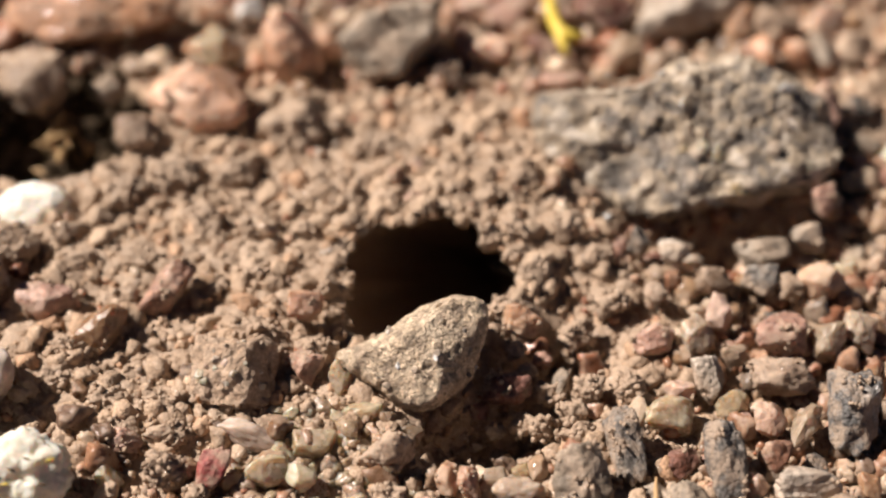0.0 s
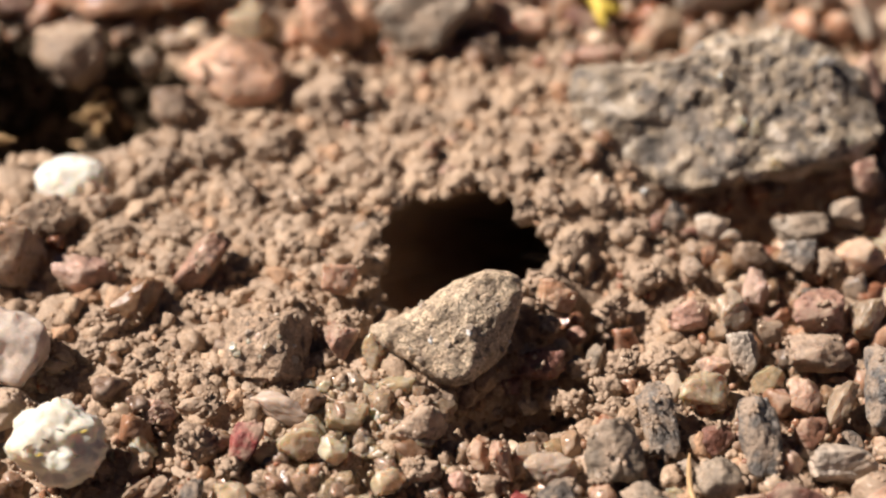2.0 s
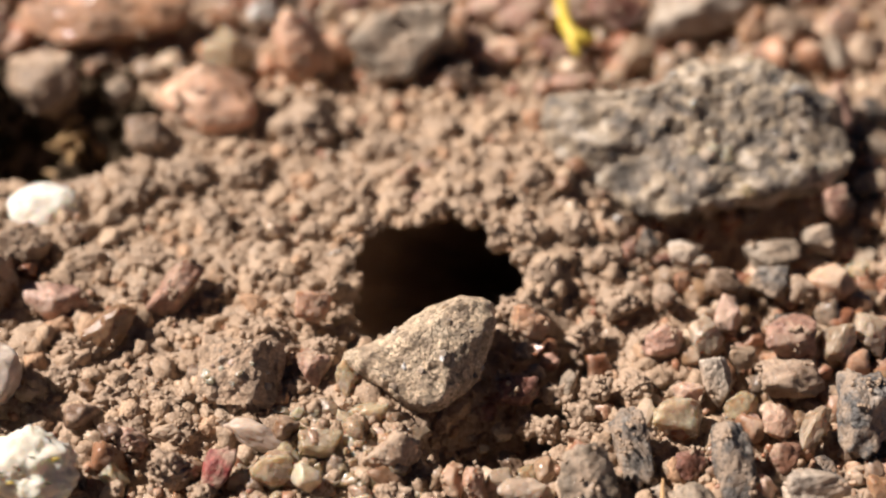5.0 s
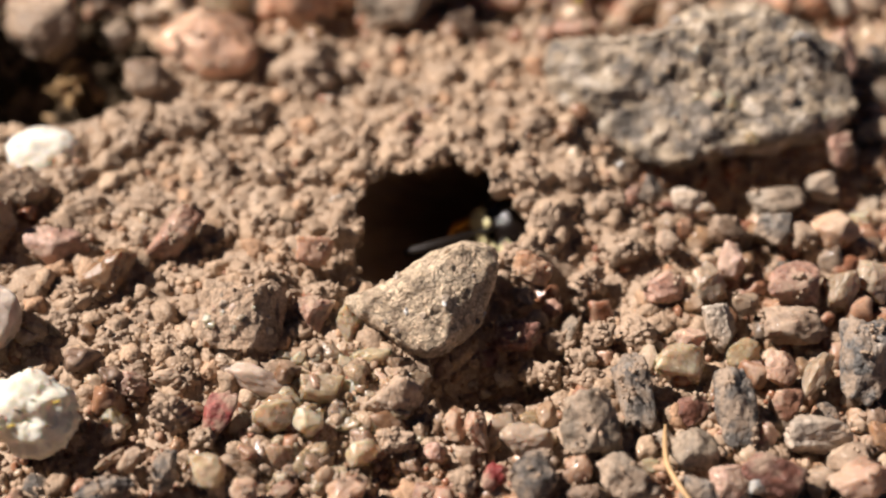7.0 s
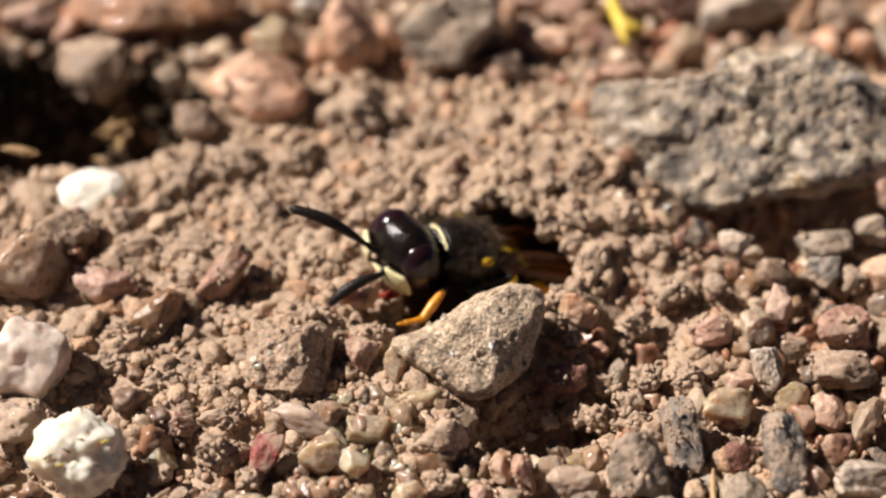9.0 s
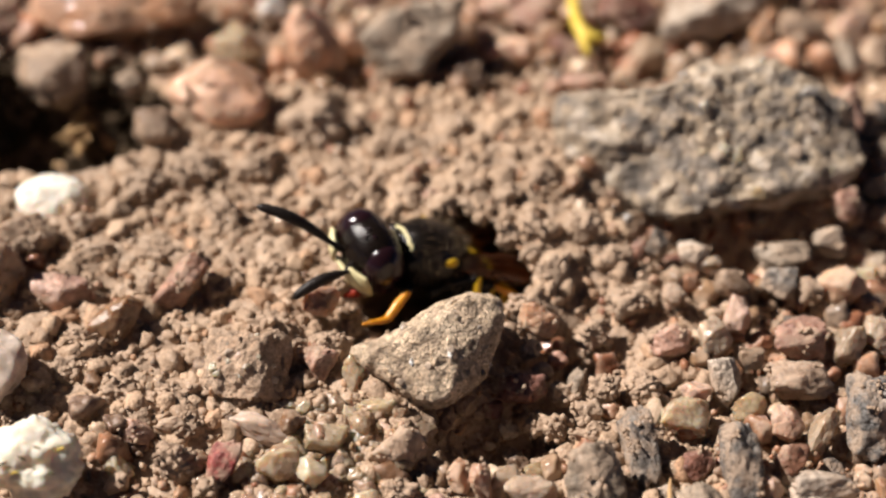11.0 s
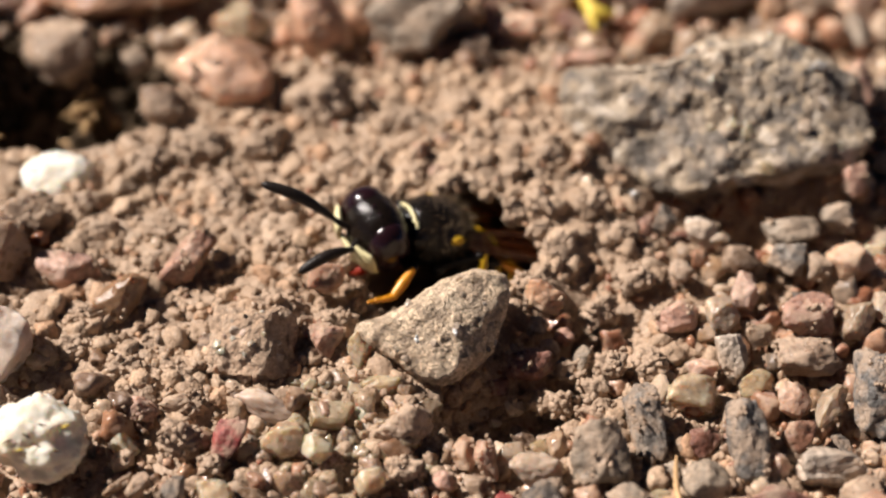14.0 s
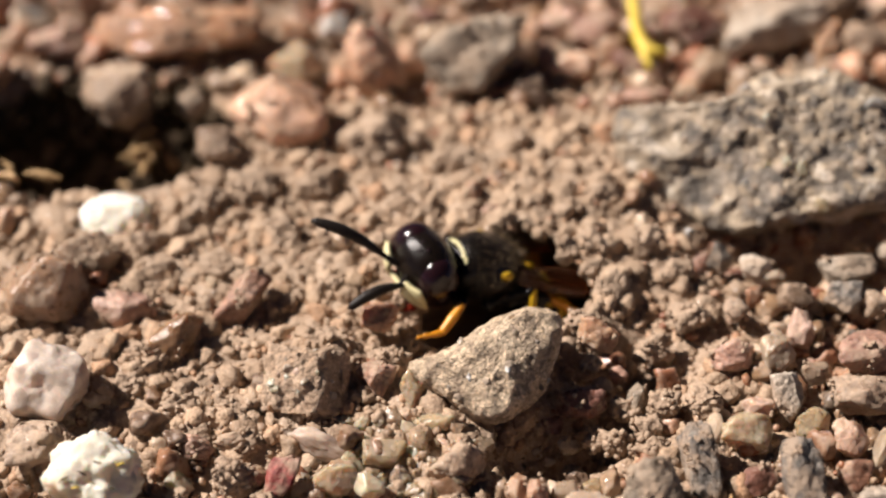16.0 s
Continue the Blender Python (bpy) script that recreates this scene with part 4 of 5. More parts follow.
pebble("clod", -14.04, 6.74, -0.27, 3.57, 2.60, 0)
pebble("clod", -16.81, 5.42, -0.38, 2.90, 2.25, 10)
pebble("clod", -12.17, 2.89, -0.18, 1.89, 2.83, 10)
pebble("clod", -9.13, 2.12, -0.31, 2.50, 1.87, -10)
pebble("clod", -6.62, 2.09, -0.28, 1.37, 1.50, -30)
pebble("clod", -2.72, 8.84, 0.05, 3.61, 1.81, 10)
pebble("clod", 0.56, 10.20, 0.18, 1.99, 1.99, 0)
pebble("clod", 5.34, 5.66, 0.28, 2.23, 1.59, 0)
pebble("clod", 4.73, 1.83, 0.21, 1.86, 1.86, 0)
pebble("clod", 5.99, -1.14, -0.07, 1.51, 1.81, 0)
pebble("peach", -0.57, 6.92, 0.14, 1.61, 0.90, 15)
pebble("pale", 14.42, 0.22, -0.78, 1.60, 0.80, 10)
pebble("brown", 4.37, -8.42, -0.02, 1.25, 1.08, 10)
pebble("tan", 5.17, -7.41, -0.01, 1.14, 0.97, -20)
pebble("clod", 5.69, -10.56, -0.21, 1.56, 1.39, 0)
pebble("greytan", 3.48, -10.05, -0.19, 1.01, 0.95, 20)
pebble("brown", 3.79, -11.58, -0.27, 1.38, 1.10, 0)
pebble("clod", 4.73, -10.02, -0.21, 1.40, 1.23, 30)
pebble("pink", 6.01, -6.50, 0.05, 1.15, 1.04, 0)
pebble("clod", 6.20, -8.50, -0.05, 1.58, 1.47, 15)
pebble("greytan", 6.84, -8.07, 0.11, 0.96, 1.42, -20)
pebble("clod", 4.58, -6.45, -0.02, 1.27, 1.15, 0)
pebble("clod", -11.29, -1.54, -0.57, 1.82, 1.22, 0)
pebble("clod", -9.18, -1.23, -0.45, 1.52, 1.52, 0)
pebble("clod", -8.54, -5.36, -0.41, 3.23, 2.05, 0)
pebble("clod", -5.55, -6.46, -0.48, 2.61, 1.74, 0)
pebble("clod", -15.46, 0.07, -0.47, 2.46, 1.85, 0)
pebble("clod", -15.97, -2.88, -0.49, 1.80, 1.80, 0)
pebble("greydark", -15.23, -18.03, -0.90, 2.91, 1.25, 10)
pebble("grey", -12.55, -17.32, -0.59, 1.25, 2.19, -8)
pebble("tan", -14.27, -16.47, -0.84, 0.84, 1.43, -35)
pebble("tan", -15.32, -14.88, -1.00, 1.40, 0.91, 20)
pebble("tan", -15.27, -16.27, -1.13, 1.75, 0.53, 30)
pebble("pink", -14.77, -11.92, -0.85, 1.71, 1.32, 0)
pebble("pink", -6.17, -7.81, -0.29, 2.11, 1.99, 0)
pebble("clod", -12.46, -13.88, -0.76, 2.16, 2.43, 0)
pebble("milky", -8.8, -11.7, -0.7, 3.2, 1.4, -25)
pebble("quartz", -7.74, -13.85, -0.77, 2.11, 1.62, 0)
pebble("quartz", -6.09, -14.23, -0.82, 1.51, 1.46, 0)
pebble("quartz", -4.15, -8.40, -0.29, 1.70, 2.04, -15)
pebble("quartz", -3.25, -10.43, -0.71, 2.18, 1.23, 0)
pebble("tan", -1.93, -13.05, -0.47, 2.60, 2.50, -20)
pebble("quartz", -5.52, -12.31, -0.74, 2.25, 1.59, 0)
pebble("pale", -1.01, -11.15, -0.82, 1.78, 1.00, -10)
pebble("quartz", -3.47, -16.02, -0.80, 1.43, 1.54, -20)
pebble("orange", -4.05, -17.90, -0.86, 2.03, 1.36, 0)
pebble("quartz", -10.65, -17.04, -0.79, 1.89, 1.58, 0)
pebble("peach", -8.84, -18.24, -0.87, 1.35, 1.35, 0)
pebble("orange", 0.95, -14.3, -0.74, 1.25, 1.67, -15)
pebble("peach", 1.98, -14.92, -0.61, 1.12, 2.09, 10)
pebble("pale", 3.05, -14.3, -0.82, 1.68, 1.36, 20)
pebble("pale", 4.3, -15.2, -0.76, 2.58, 1.61, 3)
pebble("greydark", 4.55, -17.46, -0.54, 2.19, 2.35, 10)
pebble("orange", 6.61, -16.96, -0.77, 1.32, 1.63, -20)
pebble("greytan", 7.2, -14.7, -0.1, 2.9, 3.5, 14)
pebble("redbrown", 4.06, -8.61, -0.34, 2.60, 1.70, 0)
pebble("grey", 9.59, -13.00, 0.03, 1.79, 3.79, 12)
pebble("quartz", 12.05, -10.78, -0.39, 2.56, 2.11, -20)
pebble("peach", 12.77, -8.93, -0.77, 1.53, 1.13, 0)
pebble("greytan", 14.3, -8.5, -0.45, 1.55, 2.6, 8)
pebble("quartz", 15.35, -9.8, -0.75, 1.75, 1.5, 0)
pebble("tan", 18.1, -8.2, -0.62, 3.4, 2.15, -5)
pebble("pale", 14.0, -5.40, -0.5, 2.0, 2.1, -30)
pebble("tan", 15.89, -6.56, -0.85, 1.56, 1.22, 0)
pebble("pink", 18.4, -5.36, -0.55, 2.75, 2.45, 0)
pebble("peach", 16.97, -10.96, -0.58, 1.72, 2.17, 10)
pebble("pale", 18.63, -11.39, -0.47, 1.05, 2.54, -32)
pebble("pink", 15.63, -10.63, -0.98, 1.17, 0.84, 0)
pebble("greyblue", 14.27, -13.91, 0.05, 2.04, 3.92, 8)
pebble("redbrown", 12.37, -13.48, -0.73, 1.74, 1.47, 0)
pebble("pink", 16.90, -13.06, -0.76, 1.69, 1.58, 0)
pebble("greytan", 18.17, -15.07, -0.59, 3.32, 2.14, 8)
pebble("greytan", 12.04, -16.15, -0.52, 2.43, 2.38, 0)
pebble("redbrown", 15.43, -17.34, -0.62, 3.04, 2.09, -20)
pebble("peach", 15.57, -14.80, -0.80, 1.40, 1.40, 30)
pebble("tan", 19.31, -16.39, -0.76, 1.96, 1.64, 10)
pebble("pink", 13.59, -17.56, -0.77, 1.88, 1.62, 0)
pebble("white", 14.82, -17.89, -0.56, 0.78, 0.88, 0)
pebble("peach", 19.69, -17.66, -0.59, 3.08, 2.19, 15)
pebble("greytan", 8.62, -17.39, -0.61, 2.20, 2.14, 30)
pebble("greytan", 9.43, -18.08, -0.96, 1.93, 1.04, 15)
pebble("grey", 12.23, -18.13, -0.86, 1.87, 1.35, -20)
pebble("brown", 6.77, -18.05, -1.03, 1.67, 0.84, 0)
pebble("greyblue", 21.06, -11.09, 0.13, 2.54, 4.41, -5)
pebble("pale", 20.90, -5.84, -0.61, 1.75, 2.10, 10)
pebble("pale", 22.63, -5.18, -0.59, 1.81, 2.17, -10)
pebble("orange", 21.21, -14.88, -0.83, 1.13, 1.45, 0)
pebble("clod", 11.33, -5.42, -0.63, 1.75, 1.75, 0)
pebble("clod", 8.16, -8.80, -0.51, 1.70, 1.70, 0)
pebble("clod", 7.26, -9.83, -0.62, 1.68, 1.52, 0)
pebble("clod", 10.16, -8.72, -0.59, 1.98, 1.70, 0)
pebble("clod", 7.44, -11.49, -0.78, 2.22, 1.38, 0)
pebble("pale", 2.48, -10.37, -0.87, 0.67, 0.50, 0)
pebble("grey", 5.44, -9.92, -0.73, 0.73, 0.73, 0)
pebble("brown", -0.87, -10.44, -0.81, 1.68, 0.84, -10)
pebble("clod", -16.09, -9.45, -0.80, 1.97, 1.69, 0)
pebble("clod", -18.55, -6.25, -0.58, 2.89, 1.73, 0)
pebble("clod", -18.86, -8.01, -0.77, 2.00, 1.43, 0)
pebble("clod", -14.80, -10.79, -0.93, 1.67, 1.39, 0)
pebble("clod", -13.27, -9.46, -0.77, 2.25, 1.69, 0)
pebble("clod", -11.49, -9.07, -0.78, 1.70, 1.41, 0)
pebble("tan", -13.04, -11.51, -0.90, 1.94, 1.11, 0)
pebble("clod", -12.22, -11.47, -0.95, 1.66, 1.38, 0)
pebble("clod", -11.00, -15.19, -1.00, 1.34, 1.34, 0)
pebble("clod", 1.30, -17.39, -1.01, 1.31, 1.31, 0)
pebble("pink", -0.02, -15.83, -0.95, 1.06, 1.06, 0)
pebble("clod", -1.90, -15.15, -1.00, 1.88, 1.34, 0)
pebble("tan", 1.57, -16.15, -0.95, 1.33, 1.06, 0)
pebble("honey", -24.38, -2.50, 0.41, 4.95, 4.05, 25)
pebble("milky", -22.66, -8.79, 0.20, 4.26, 4.26, -10)
pebble("tan", -22.49, -12.04, -0.58, 3.32, 2.22, 0)
pebble("tan", -22.82, 0.54, -0.00, 4.02, 2.78, 10)
pebble("greytan", 16.76, 22.46, -0.10, 7.01, 3.42, 10)
pebble("redbrown", 11.67, 22.57, -0.19, 4.05, 3.11, -10)
pebble("pink", 5.61, 21.96, -0.34, 3.47, 2.60, 20)
pebble("pink", 3.43, 23.24, -0.47, 2.85, 2.26, 0)
pebble("orange", 20.09, 20.71, -0.15, 1.63, 3.26, -20)
pebble("tan", -23.9, 14.67, 0.30, 4.9, 4.15, -15)


# further pebbles, strewn where the gravel lies bare
PLACED = [(o.location.x / MM, o.location.y / MM, max(o.dimensions) / MM / 2) for o in scene.objects if o.type == "MESH" and o.name.split(".")[0] in ("pebble", "soil_clod", "grey_rock", "wedge_stone", "white_granule")]


def strew(seed, number, area, sizes, kinds, up, keep):
    rng = random.Random(seed)
    tries = 0
    while number and tries < 4000:
        tries += 1
        x, y = rng.uniform(area[0], area[2]), rng.uniform(area[1], area[3])
        w = sizes[0] + (sizes[1] - sizes[0]) * rng.random() ** 1.5
        h = w * rng.uniform(0.6, 0.95)
        if not keep(x, y) or any(math.hypot(x - a, y - b) < 0.75 * (w / 2 + r) for a, b, r in PLACED):
            continue
        PLACED.append((x, y, w / 2))
        pebble(rng.choice(kinds), x, y, float(level(np.array(x), np.array(y))) + 0.8 * float(hollow(x, y)) + up * h, w, h, rng.uniform(-60, 60))
        number -= 1


MIXED = ("pink", "pink", "peach", "peach", "orange", "orange", "redbrown", "honey", "tan", "brown", "grey", "greytan", "pale", "quartz")
strew(3, 46, (-33, 15.5, 31, 31), (1.4, 4.2), MIXED, 0.45, lambda x, y: float(level(np.array(x), np.array(y))) > -4)
strew(4, 74, (8, -19, 29, 14), (0.9, 2.3), ("pink", "pink", "orange", "redbrown", "redbrown", "honey", "tan", "brown", "grey", "greydark", "greytan", "quartz"), 0.55, lambda x, y: x + 0.25 * y > 14)
strew(5, 24, (-24, -20, 12, -9.5), (0.8, 1.8), MIXED + ("quartz", "quartz", "pale"), 0.55, lambda x, y: y + 0.12 * x < -10.5)
strew(6, 30, (-0.5, -13.6, 8.0, -8.6), (0.7, 1.9), ("brown", "redbrown", "greytan", "tan", "clod", "clod", "grey"), 0.4, lambda x, y: float(hollow(x, y)) > 0.7)
strew(8, 30, (-9.5, -14.0, -1.0, -10.0), (0.7, 1.5), ("quartz", "quartz", "pale", "honey", "quartz", "peach"), 0.5, lambda x, y: True)
strew(7, 18, (10.5, 1.2, 25, 5.6), (1.0, 2.3), ("redbrown", "pink", "brown", "tan", "greytan"), 0.5, lambda x, y: True)


# soil that clings to the stones and clods, in grains and small clusters
def clinging(seed):
    rng = np.random.default_rng(seed)
    base = [rock_shape(seed + k, 1, 7, 8.0, 0.05, 0.12, 2.0) for k in range(6)]
    verts, faces, n = [], [], 0
    for ob in [o for o in scene.objects if o.type == "MESH" and o is not clump and o.name.split(".")[0] in ("pebble", "soil_clod", "grey_rock")]:
        kind = ob.name.split(".")[0]
        me = ob.data
        co = np.empty(len(me.vertices) * 3)
        me.vertices.foreach_get("co", co)
        turn = np.array(ob.matrix_world)
        p = (co.reshape(-1, 3) @ turn[:3, :3].T + turn[:3, 3]) / MM
        out = p - p.mean(0)
        out /= np.linalg.norm(out, axis=1)[:, None]
        size = np.ptp(p, axis=0).max()
        if me.materials[0].name in ("clear_quartz", "pale_quartz", "white_quartz", "milky_quartz"):
            continue
        ok = np.flatnonzero((out[:, 2] > -0.3) & (out[:, 1] < 0.75))
        dense = {"pebble": 3.0, "soil_clod": 9.0, "grey_rock": 3.0}[kind]
        for c in rng.choice(ok, int(min(260, dense * size ** 1.3 / (2 if ob.location.x < 10 * MM else 5)))):
            for _ in range(rng.integers(2, 12) if kind == "pebble" else rng.integers(1, 5)):
                q = base[rng.integers(6)]
                rad = rng.uniform(0.06, 0.16) if kind != "soil_clod" else rng.uniform(0.09, 0.24)
                at = p[c] + rng.normal(scale=0.24 if kind == "pebble" else 0.16, size=3) * (1.0 - 0.7 * abs(out[c]))
                spin = np.array(Euler(rng.uniform(0, 6.3, 3)).to_matrix())
                verts.append((q[0] * rng.uniform(0.7, 1.0, 3)) @ spin * rad + at)
                faces.append(q[1] + n)
                n += len(q[0])
    return new("soil_crumbs", mesh_of("soil_crumbs", np.concatenate(verts), np.concatenate(faces), DUST))


tagged(clinging(77), "fine grains of soil clinging to stones and clods", "soil crumbs", kind="stuff")


# ---- plant remains ----
tagged(new("plant_stem", joined("stem", [
    tube([(8.0, 25.5, 0.2), (8.1, 23.5, 0.3), (8.15, 21.6, 0.2), (8.5, 19.9, 0.2), (9.3, 19.3, 0.1), (10.0, 19.6, -0.1)], [0.36, 0.36, 0.38, 0.45, 0.36, 0.2]),
    tube([(8.5, 20.0, 0.2), (8.6, 19.2, 0.0), (8.9, 18.2, -0.4)], [0.36, 0.36, 0.2])], STEM)), "bent yellow plant stem lying on the gravel", "plant stem")
tagged(new("straw", joined("straw", [tube([(10.9, -14.6, -0.4), (10.75, -15.6, -0.2), (10.7, -17.0, -0.1), (11.1, -18.2, -0.1), (11.9, -19.6, -0.3)], [0.06, 0.12, 0.14, 0.14, 0.12])], TWIG)), "thin curved straw-coloured stem between the pebbles", "straw")
def husk(rng, x, y, lift):
    """A dry curled scale or stalk, lying on the heap in the hollow."""
    long, wide, turn = rng.uniform(1.4, 3.0), rng.uniform(0.16, 0.4), rng.uniform(0, 6.3)
    ca, sa, curl = math.cos(turn) * long / 2, math.sin(turn) * long / 2, rng.uniform(-0.3, 0.6)
    ob = new("husk", joined("husk", [tube([(-ca, -sa, rng.uniform(-0.4, 0.4)), (-ca * 0.35 + curl, -sa * 0.35, 0.25), (ca * 0.4 + curl * 0.6, sa * 0.4, 0.3), (ca, sa, rng.uniform(-0.3, 0.5))], [0.06, wide, wide * 0.8, 0.05])], rng.choice((HUSK, HUSK, TWIG, SHADE_LITTER))))
    ob.location = Vector((x, y, float(level(np.array(x), np.array(y))) + 0.9 + lift)) * MM
    return tagged(ob, "brown dry curled husk on the heap in the hollow", "plant debris", "dry husks")


rng_husk = random.Random(8)
for k in range(26):
    husk(rng_husk, -21.8 + rng_husk.gauss(0, 1.1), 12.4 + rng_husk.gauss(0, 1.5), 0.05 * k)
    husk(rng_husk, -28.3 + rng_husk.gauss(0, 1.2), 8.8 + rng_husk.gauss(0, 1.5), 0.05 * k)


# ---- the wasp: x ahead, y to its left, z up; its middle is the thorax ----
def blob(centre, radii, sub=4, turn=None, bulge=0.0, seed=1):
    v, f = ico(sub)
    v = v * (1 + bulge * fbm(v * 2.0 + seed, 2, seed))[:, None] * np.array(radii)
    if turn:
        v = v @ np.array(Euler([radians(a) for a in turn]).to_matrix()).T
    return v + np.array(centre), f


def blob_part(name, centre, radii, mat, parent, label="", sub=4, turn=None, bulge=0.0):
    v, f = blob(centre, radii, sub, turn, bulge)
    return part(name, mesh_of(name, v, f, mat), parent, label)


def shell(name, centre, radii, keep, lift, mat, parent, label="", sub=5):
    """A marking: the stretch of an ellipsoid for which keep(unit rows) holds, a hair proud of it."""
    v, f = ico(sub)
    on = keep(v)
    f = f[on[f].all(1)]
    used = np.unique(f)
    back_v = v[used] * np.array(radii) * 0.97 + np.array(centre)
    front = v[used] * (np.array(radii) + lift) + np.array(centre)
    index = np.full(len(v), -1)
    index[used] = np.arange(len(used))
    f = index[f]
    edges = {}
    for tri in f:
        for a, b in ((tri[0], tri[1]), (tri[1], tri[2]), (tri[2], tri[0])):
            edges[(a, b)] = True
    n = len(used)
    border = [(a, b) for a, b in edges if (b, a) not in edges]
    faces = [list(t) for t in f] + [[b + n, a + n, c + n] for a, c, b in ((t[0], t[1], t[2]) for t in f)] + [[b, a, a + n, b + n] for a, b in border]
    return part(name, joined(name, [(np.concatenate([front, back_v]), faces)], mat), parent, label)


def leg(parent, side, hip, knee, ankle, toe, thick, shin_mat):
    limb = part("leg", joined("leg", [blob(hip, (0.42, 0.4, 0.42), 3)], CHITIN), parent)
    part("femur", joined("femur", [tube([hip, 0.5 * (np.array(hip) + knee) + (0, 0.0, 0.1), knee], [0.3 * thick, 0.36 * thick, 0.24 * thick])], CHITIN), limb)
    part("tibia", joined("tibia", [tube([knee, 0.5 * (np.array(knee) + ankle), ankle], [0.2 * thick, 0.3 * thick, 0.24 * thick])], shin_mat), limb, "yellow tibia")
    k = [np.array(ankle) + (np.array(toe) - ankle) * q for q in (0, 0.35, 0.65, 1.0)]
    part("tarsus", joined("tarsus", [tube(k, [0.2 * thick, 0.15 * thick, 0.14 * thick, 0.07])] + [blob(q, (0.17 * thick,) * 3, 2) for q in k[1:3]], AMBER), limb, "orange tarsus with short claws")
    return limb


def feeler(head, base, bend, tip):
    """An antenna under the head, its origin at its root."""
    base, bend, tip = (np.array(q, float) for q in (base, bend, tip))
    root = part("antenna", joined("scape", [tube([(0, 0, 0), 0.5 * bend, bend], [0.15, 0.19, 0.15], 10, 4)], FEELER), head, "black ringed antenna")
    root.location = Vector(base) * MM
    q = np.linspace(0, 1, 45)
    line = [bend + (tip - bend) * k + np.array([0, 0, 0.5]) * math.sin(math.pi * k) for k in q]
    fat = [(0.12 + 0.195 * math.sin(math.pi * min(1.0, k * 0.86 + 0.02))) * (1 - 0.05 * (n % 4 == 0)) * (1.0 if k < 0.94 else 0.45 + 0.5 * (1 - k) / 0.06) for n, k in enumerate(q)]
    part("flagellum", joined("flagellum", [tube(line, fat, 12, 1)], FEELER), root)
    return root


def build_wasp():
    wasp = tagged(new("digger_wasp"), "black and yellow digger wasp coming out of its burrow", "wasp")
    wasp.empty_display_size = 0.002
    # thorax and its marks
    v, f = ico(5)
    tv = v * np.array([2.3, 2.0, 1.85]) * (1 + 0.02 * fbm(v * 3.0, 3, 4))[:, None]
    tv[:, 0] += 0.35 * np.abs(v[:, 2]) ** 2
    part("thorax", mesh_of("thorax", tv, f, CHITIN), wasp, "black finely punctured thorax")
    shell("collar", (0.18, 0, 0.05), (2.27, 1.98, 1.83), lambda q: (q[:, 0] > 0.60) & (q[:, 0] < 0.72) & (q[:, 2] > 0.0), 0.10, CREAM, wasp, "pale yellow collar band")
    for s in (1, -1):
        blob_part("wing_base", (-0.5, s * 1.80, 0.70), (0.42, 0.22, 0.28), YELLOW, wasp, "yellow scale at the wing's root", 3)
        blob_part("shoulder", (1.55, s * 1.1, 0.4), (0.62, 0.66, 0.75), CHITIN, wasp, "", 3)
    # head, with eyes, face, jaws
    skull = (1.52, 2.28, 1.82)
    head = part("head", mesh_of("head", *blob((0, 0, 0), skull, 5, None, 0.03), SKULL), wasp, "broad shiny black head")
    head.location = Vector((3.48, -0.05, 0.40)) * MM
    for s in (1, -1):
        blob_part("eye", (0.02, s * 1.25, 0.04), (1.26, 1.14, 1.66), EYE, head, "large dark purple-brown compound eye", 5, (s * 10, 0, s * 8))
        shell("face_mark", (0.30, s * 0.06, -0.08), skull, lambda q, s=s: (q[:, 0] > 0.34) & (q[:, 1] * s > 0.22) & (q[:, 1] * s < 0.86 - 0.4 * np.maximum(q[:, 2], 0) - 0.6 * np.maximum(-q[:, 2] - 0.3, 0)) & (q[:, 2] < 0.36) & (q[:, 2] > -0.40), 0.2, CREAM, head, "cream face patch beside the eye")
        jaw = [(1.0, 1.25, -1.1), (1.5, 1.25, -1.45), (1.85, 0.95, -1.75), (2.05, 0.45, -1.95)] if s > 0 else [(0.5, -0.8, -1.35), (0.95, -0.85, -1.65), (1.25, -0.6, -1.85), (1.45, -0.2, -1.95)]
        part("mandible", joined("mandible", [tube(jaw, [0.30, 0.29, 0.18, 0.05])], JAW), head, "curved red-brown jaw")
    shell("clypeus", (0.14, 0, -0.05), skull, lambda q: (q[:, 0] > 0.36) & (np.abs(q[:, 1]) < 0.34 - 0.2 * (q[:, 2] + 0.3)) & (q[:, 2] < -0.10) & (q[:, 2] > -0.66), 0.22, CREAM, head, "cream-coloured face shield")
    for x, y in ((0.55, 0.0), (0.2, 0.28), (0.2, -0.28)):
        z = skull[2] * math.sqrt(1 - (x / skull[0]) ** 2 - (y / skull[1]) ** 2)
        blob_part("ocellus", (x, y, z + 0.02), (0.13, 0.13, 0.11), EYE, head, "tiny shiny simple eye", 3)
    # antennae: the right one reaches up and out, the left one down
    right = feeler(head, (1.42, -0.40, 0.32), (0.55, -0.5, 0.45), (3.65, -3.15, 2.4))
    left = feeler(head, (1.42, 0.40, 0.32), (0.60, 0.42, 0.15), (3.74, 0.46, 0.25))
    # legs
    for s in (1, -1):
        leg(wasp, s, (1.5, s * 1.2, -1.3), (2.4, s * 2.8, -0.1), (3.6, s * 3.5, -1.35), (5.0 if s > 0 else 3.6, s * 3.5, -1.55 if s > 0 else -1.9), 0.95, AMBER)
        leg(wasp, s, (-0.2, s * 1.5, -1.5), (-1.9, s * 2.6, 0.25), (-1.9, s * 3.3, -1.6), (-1.2, s * 4.0, -2.3), 0.9, YELLOW)
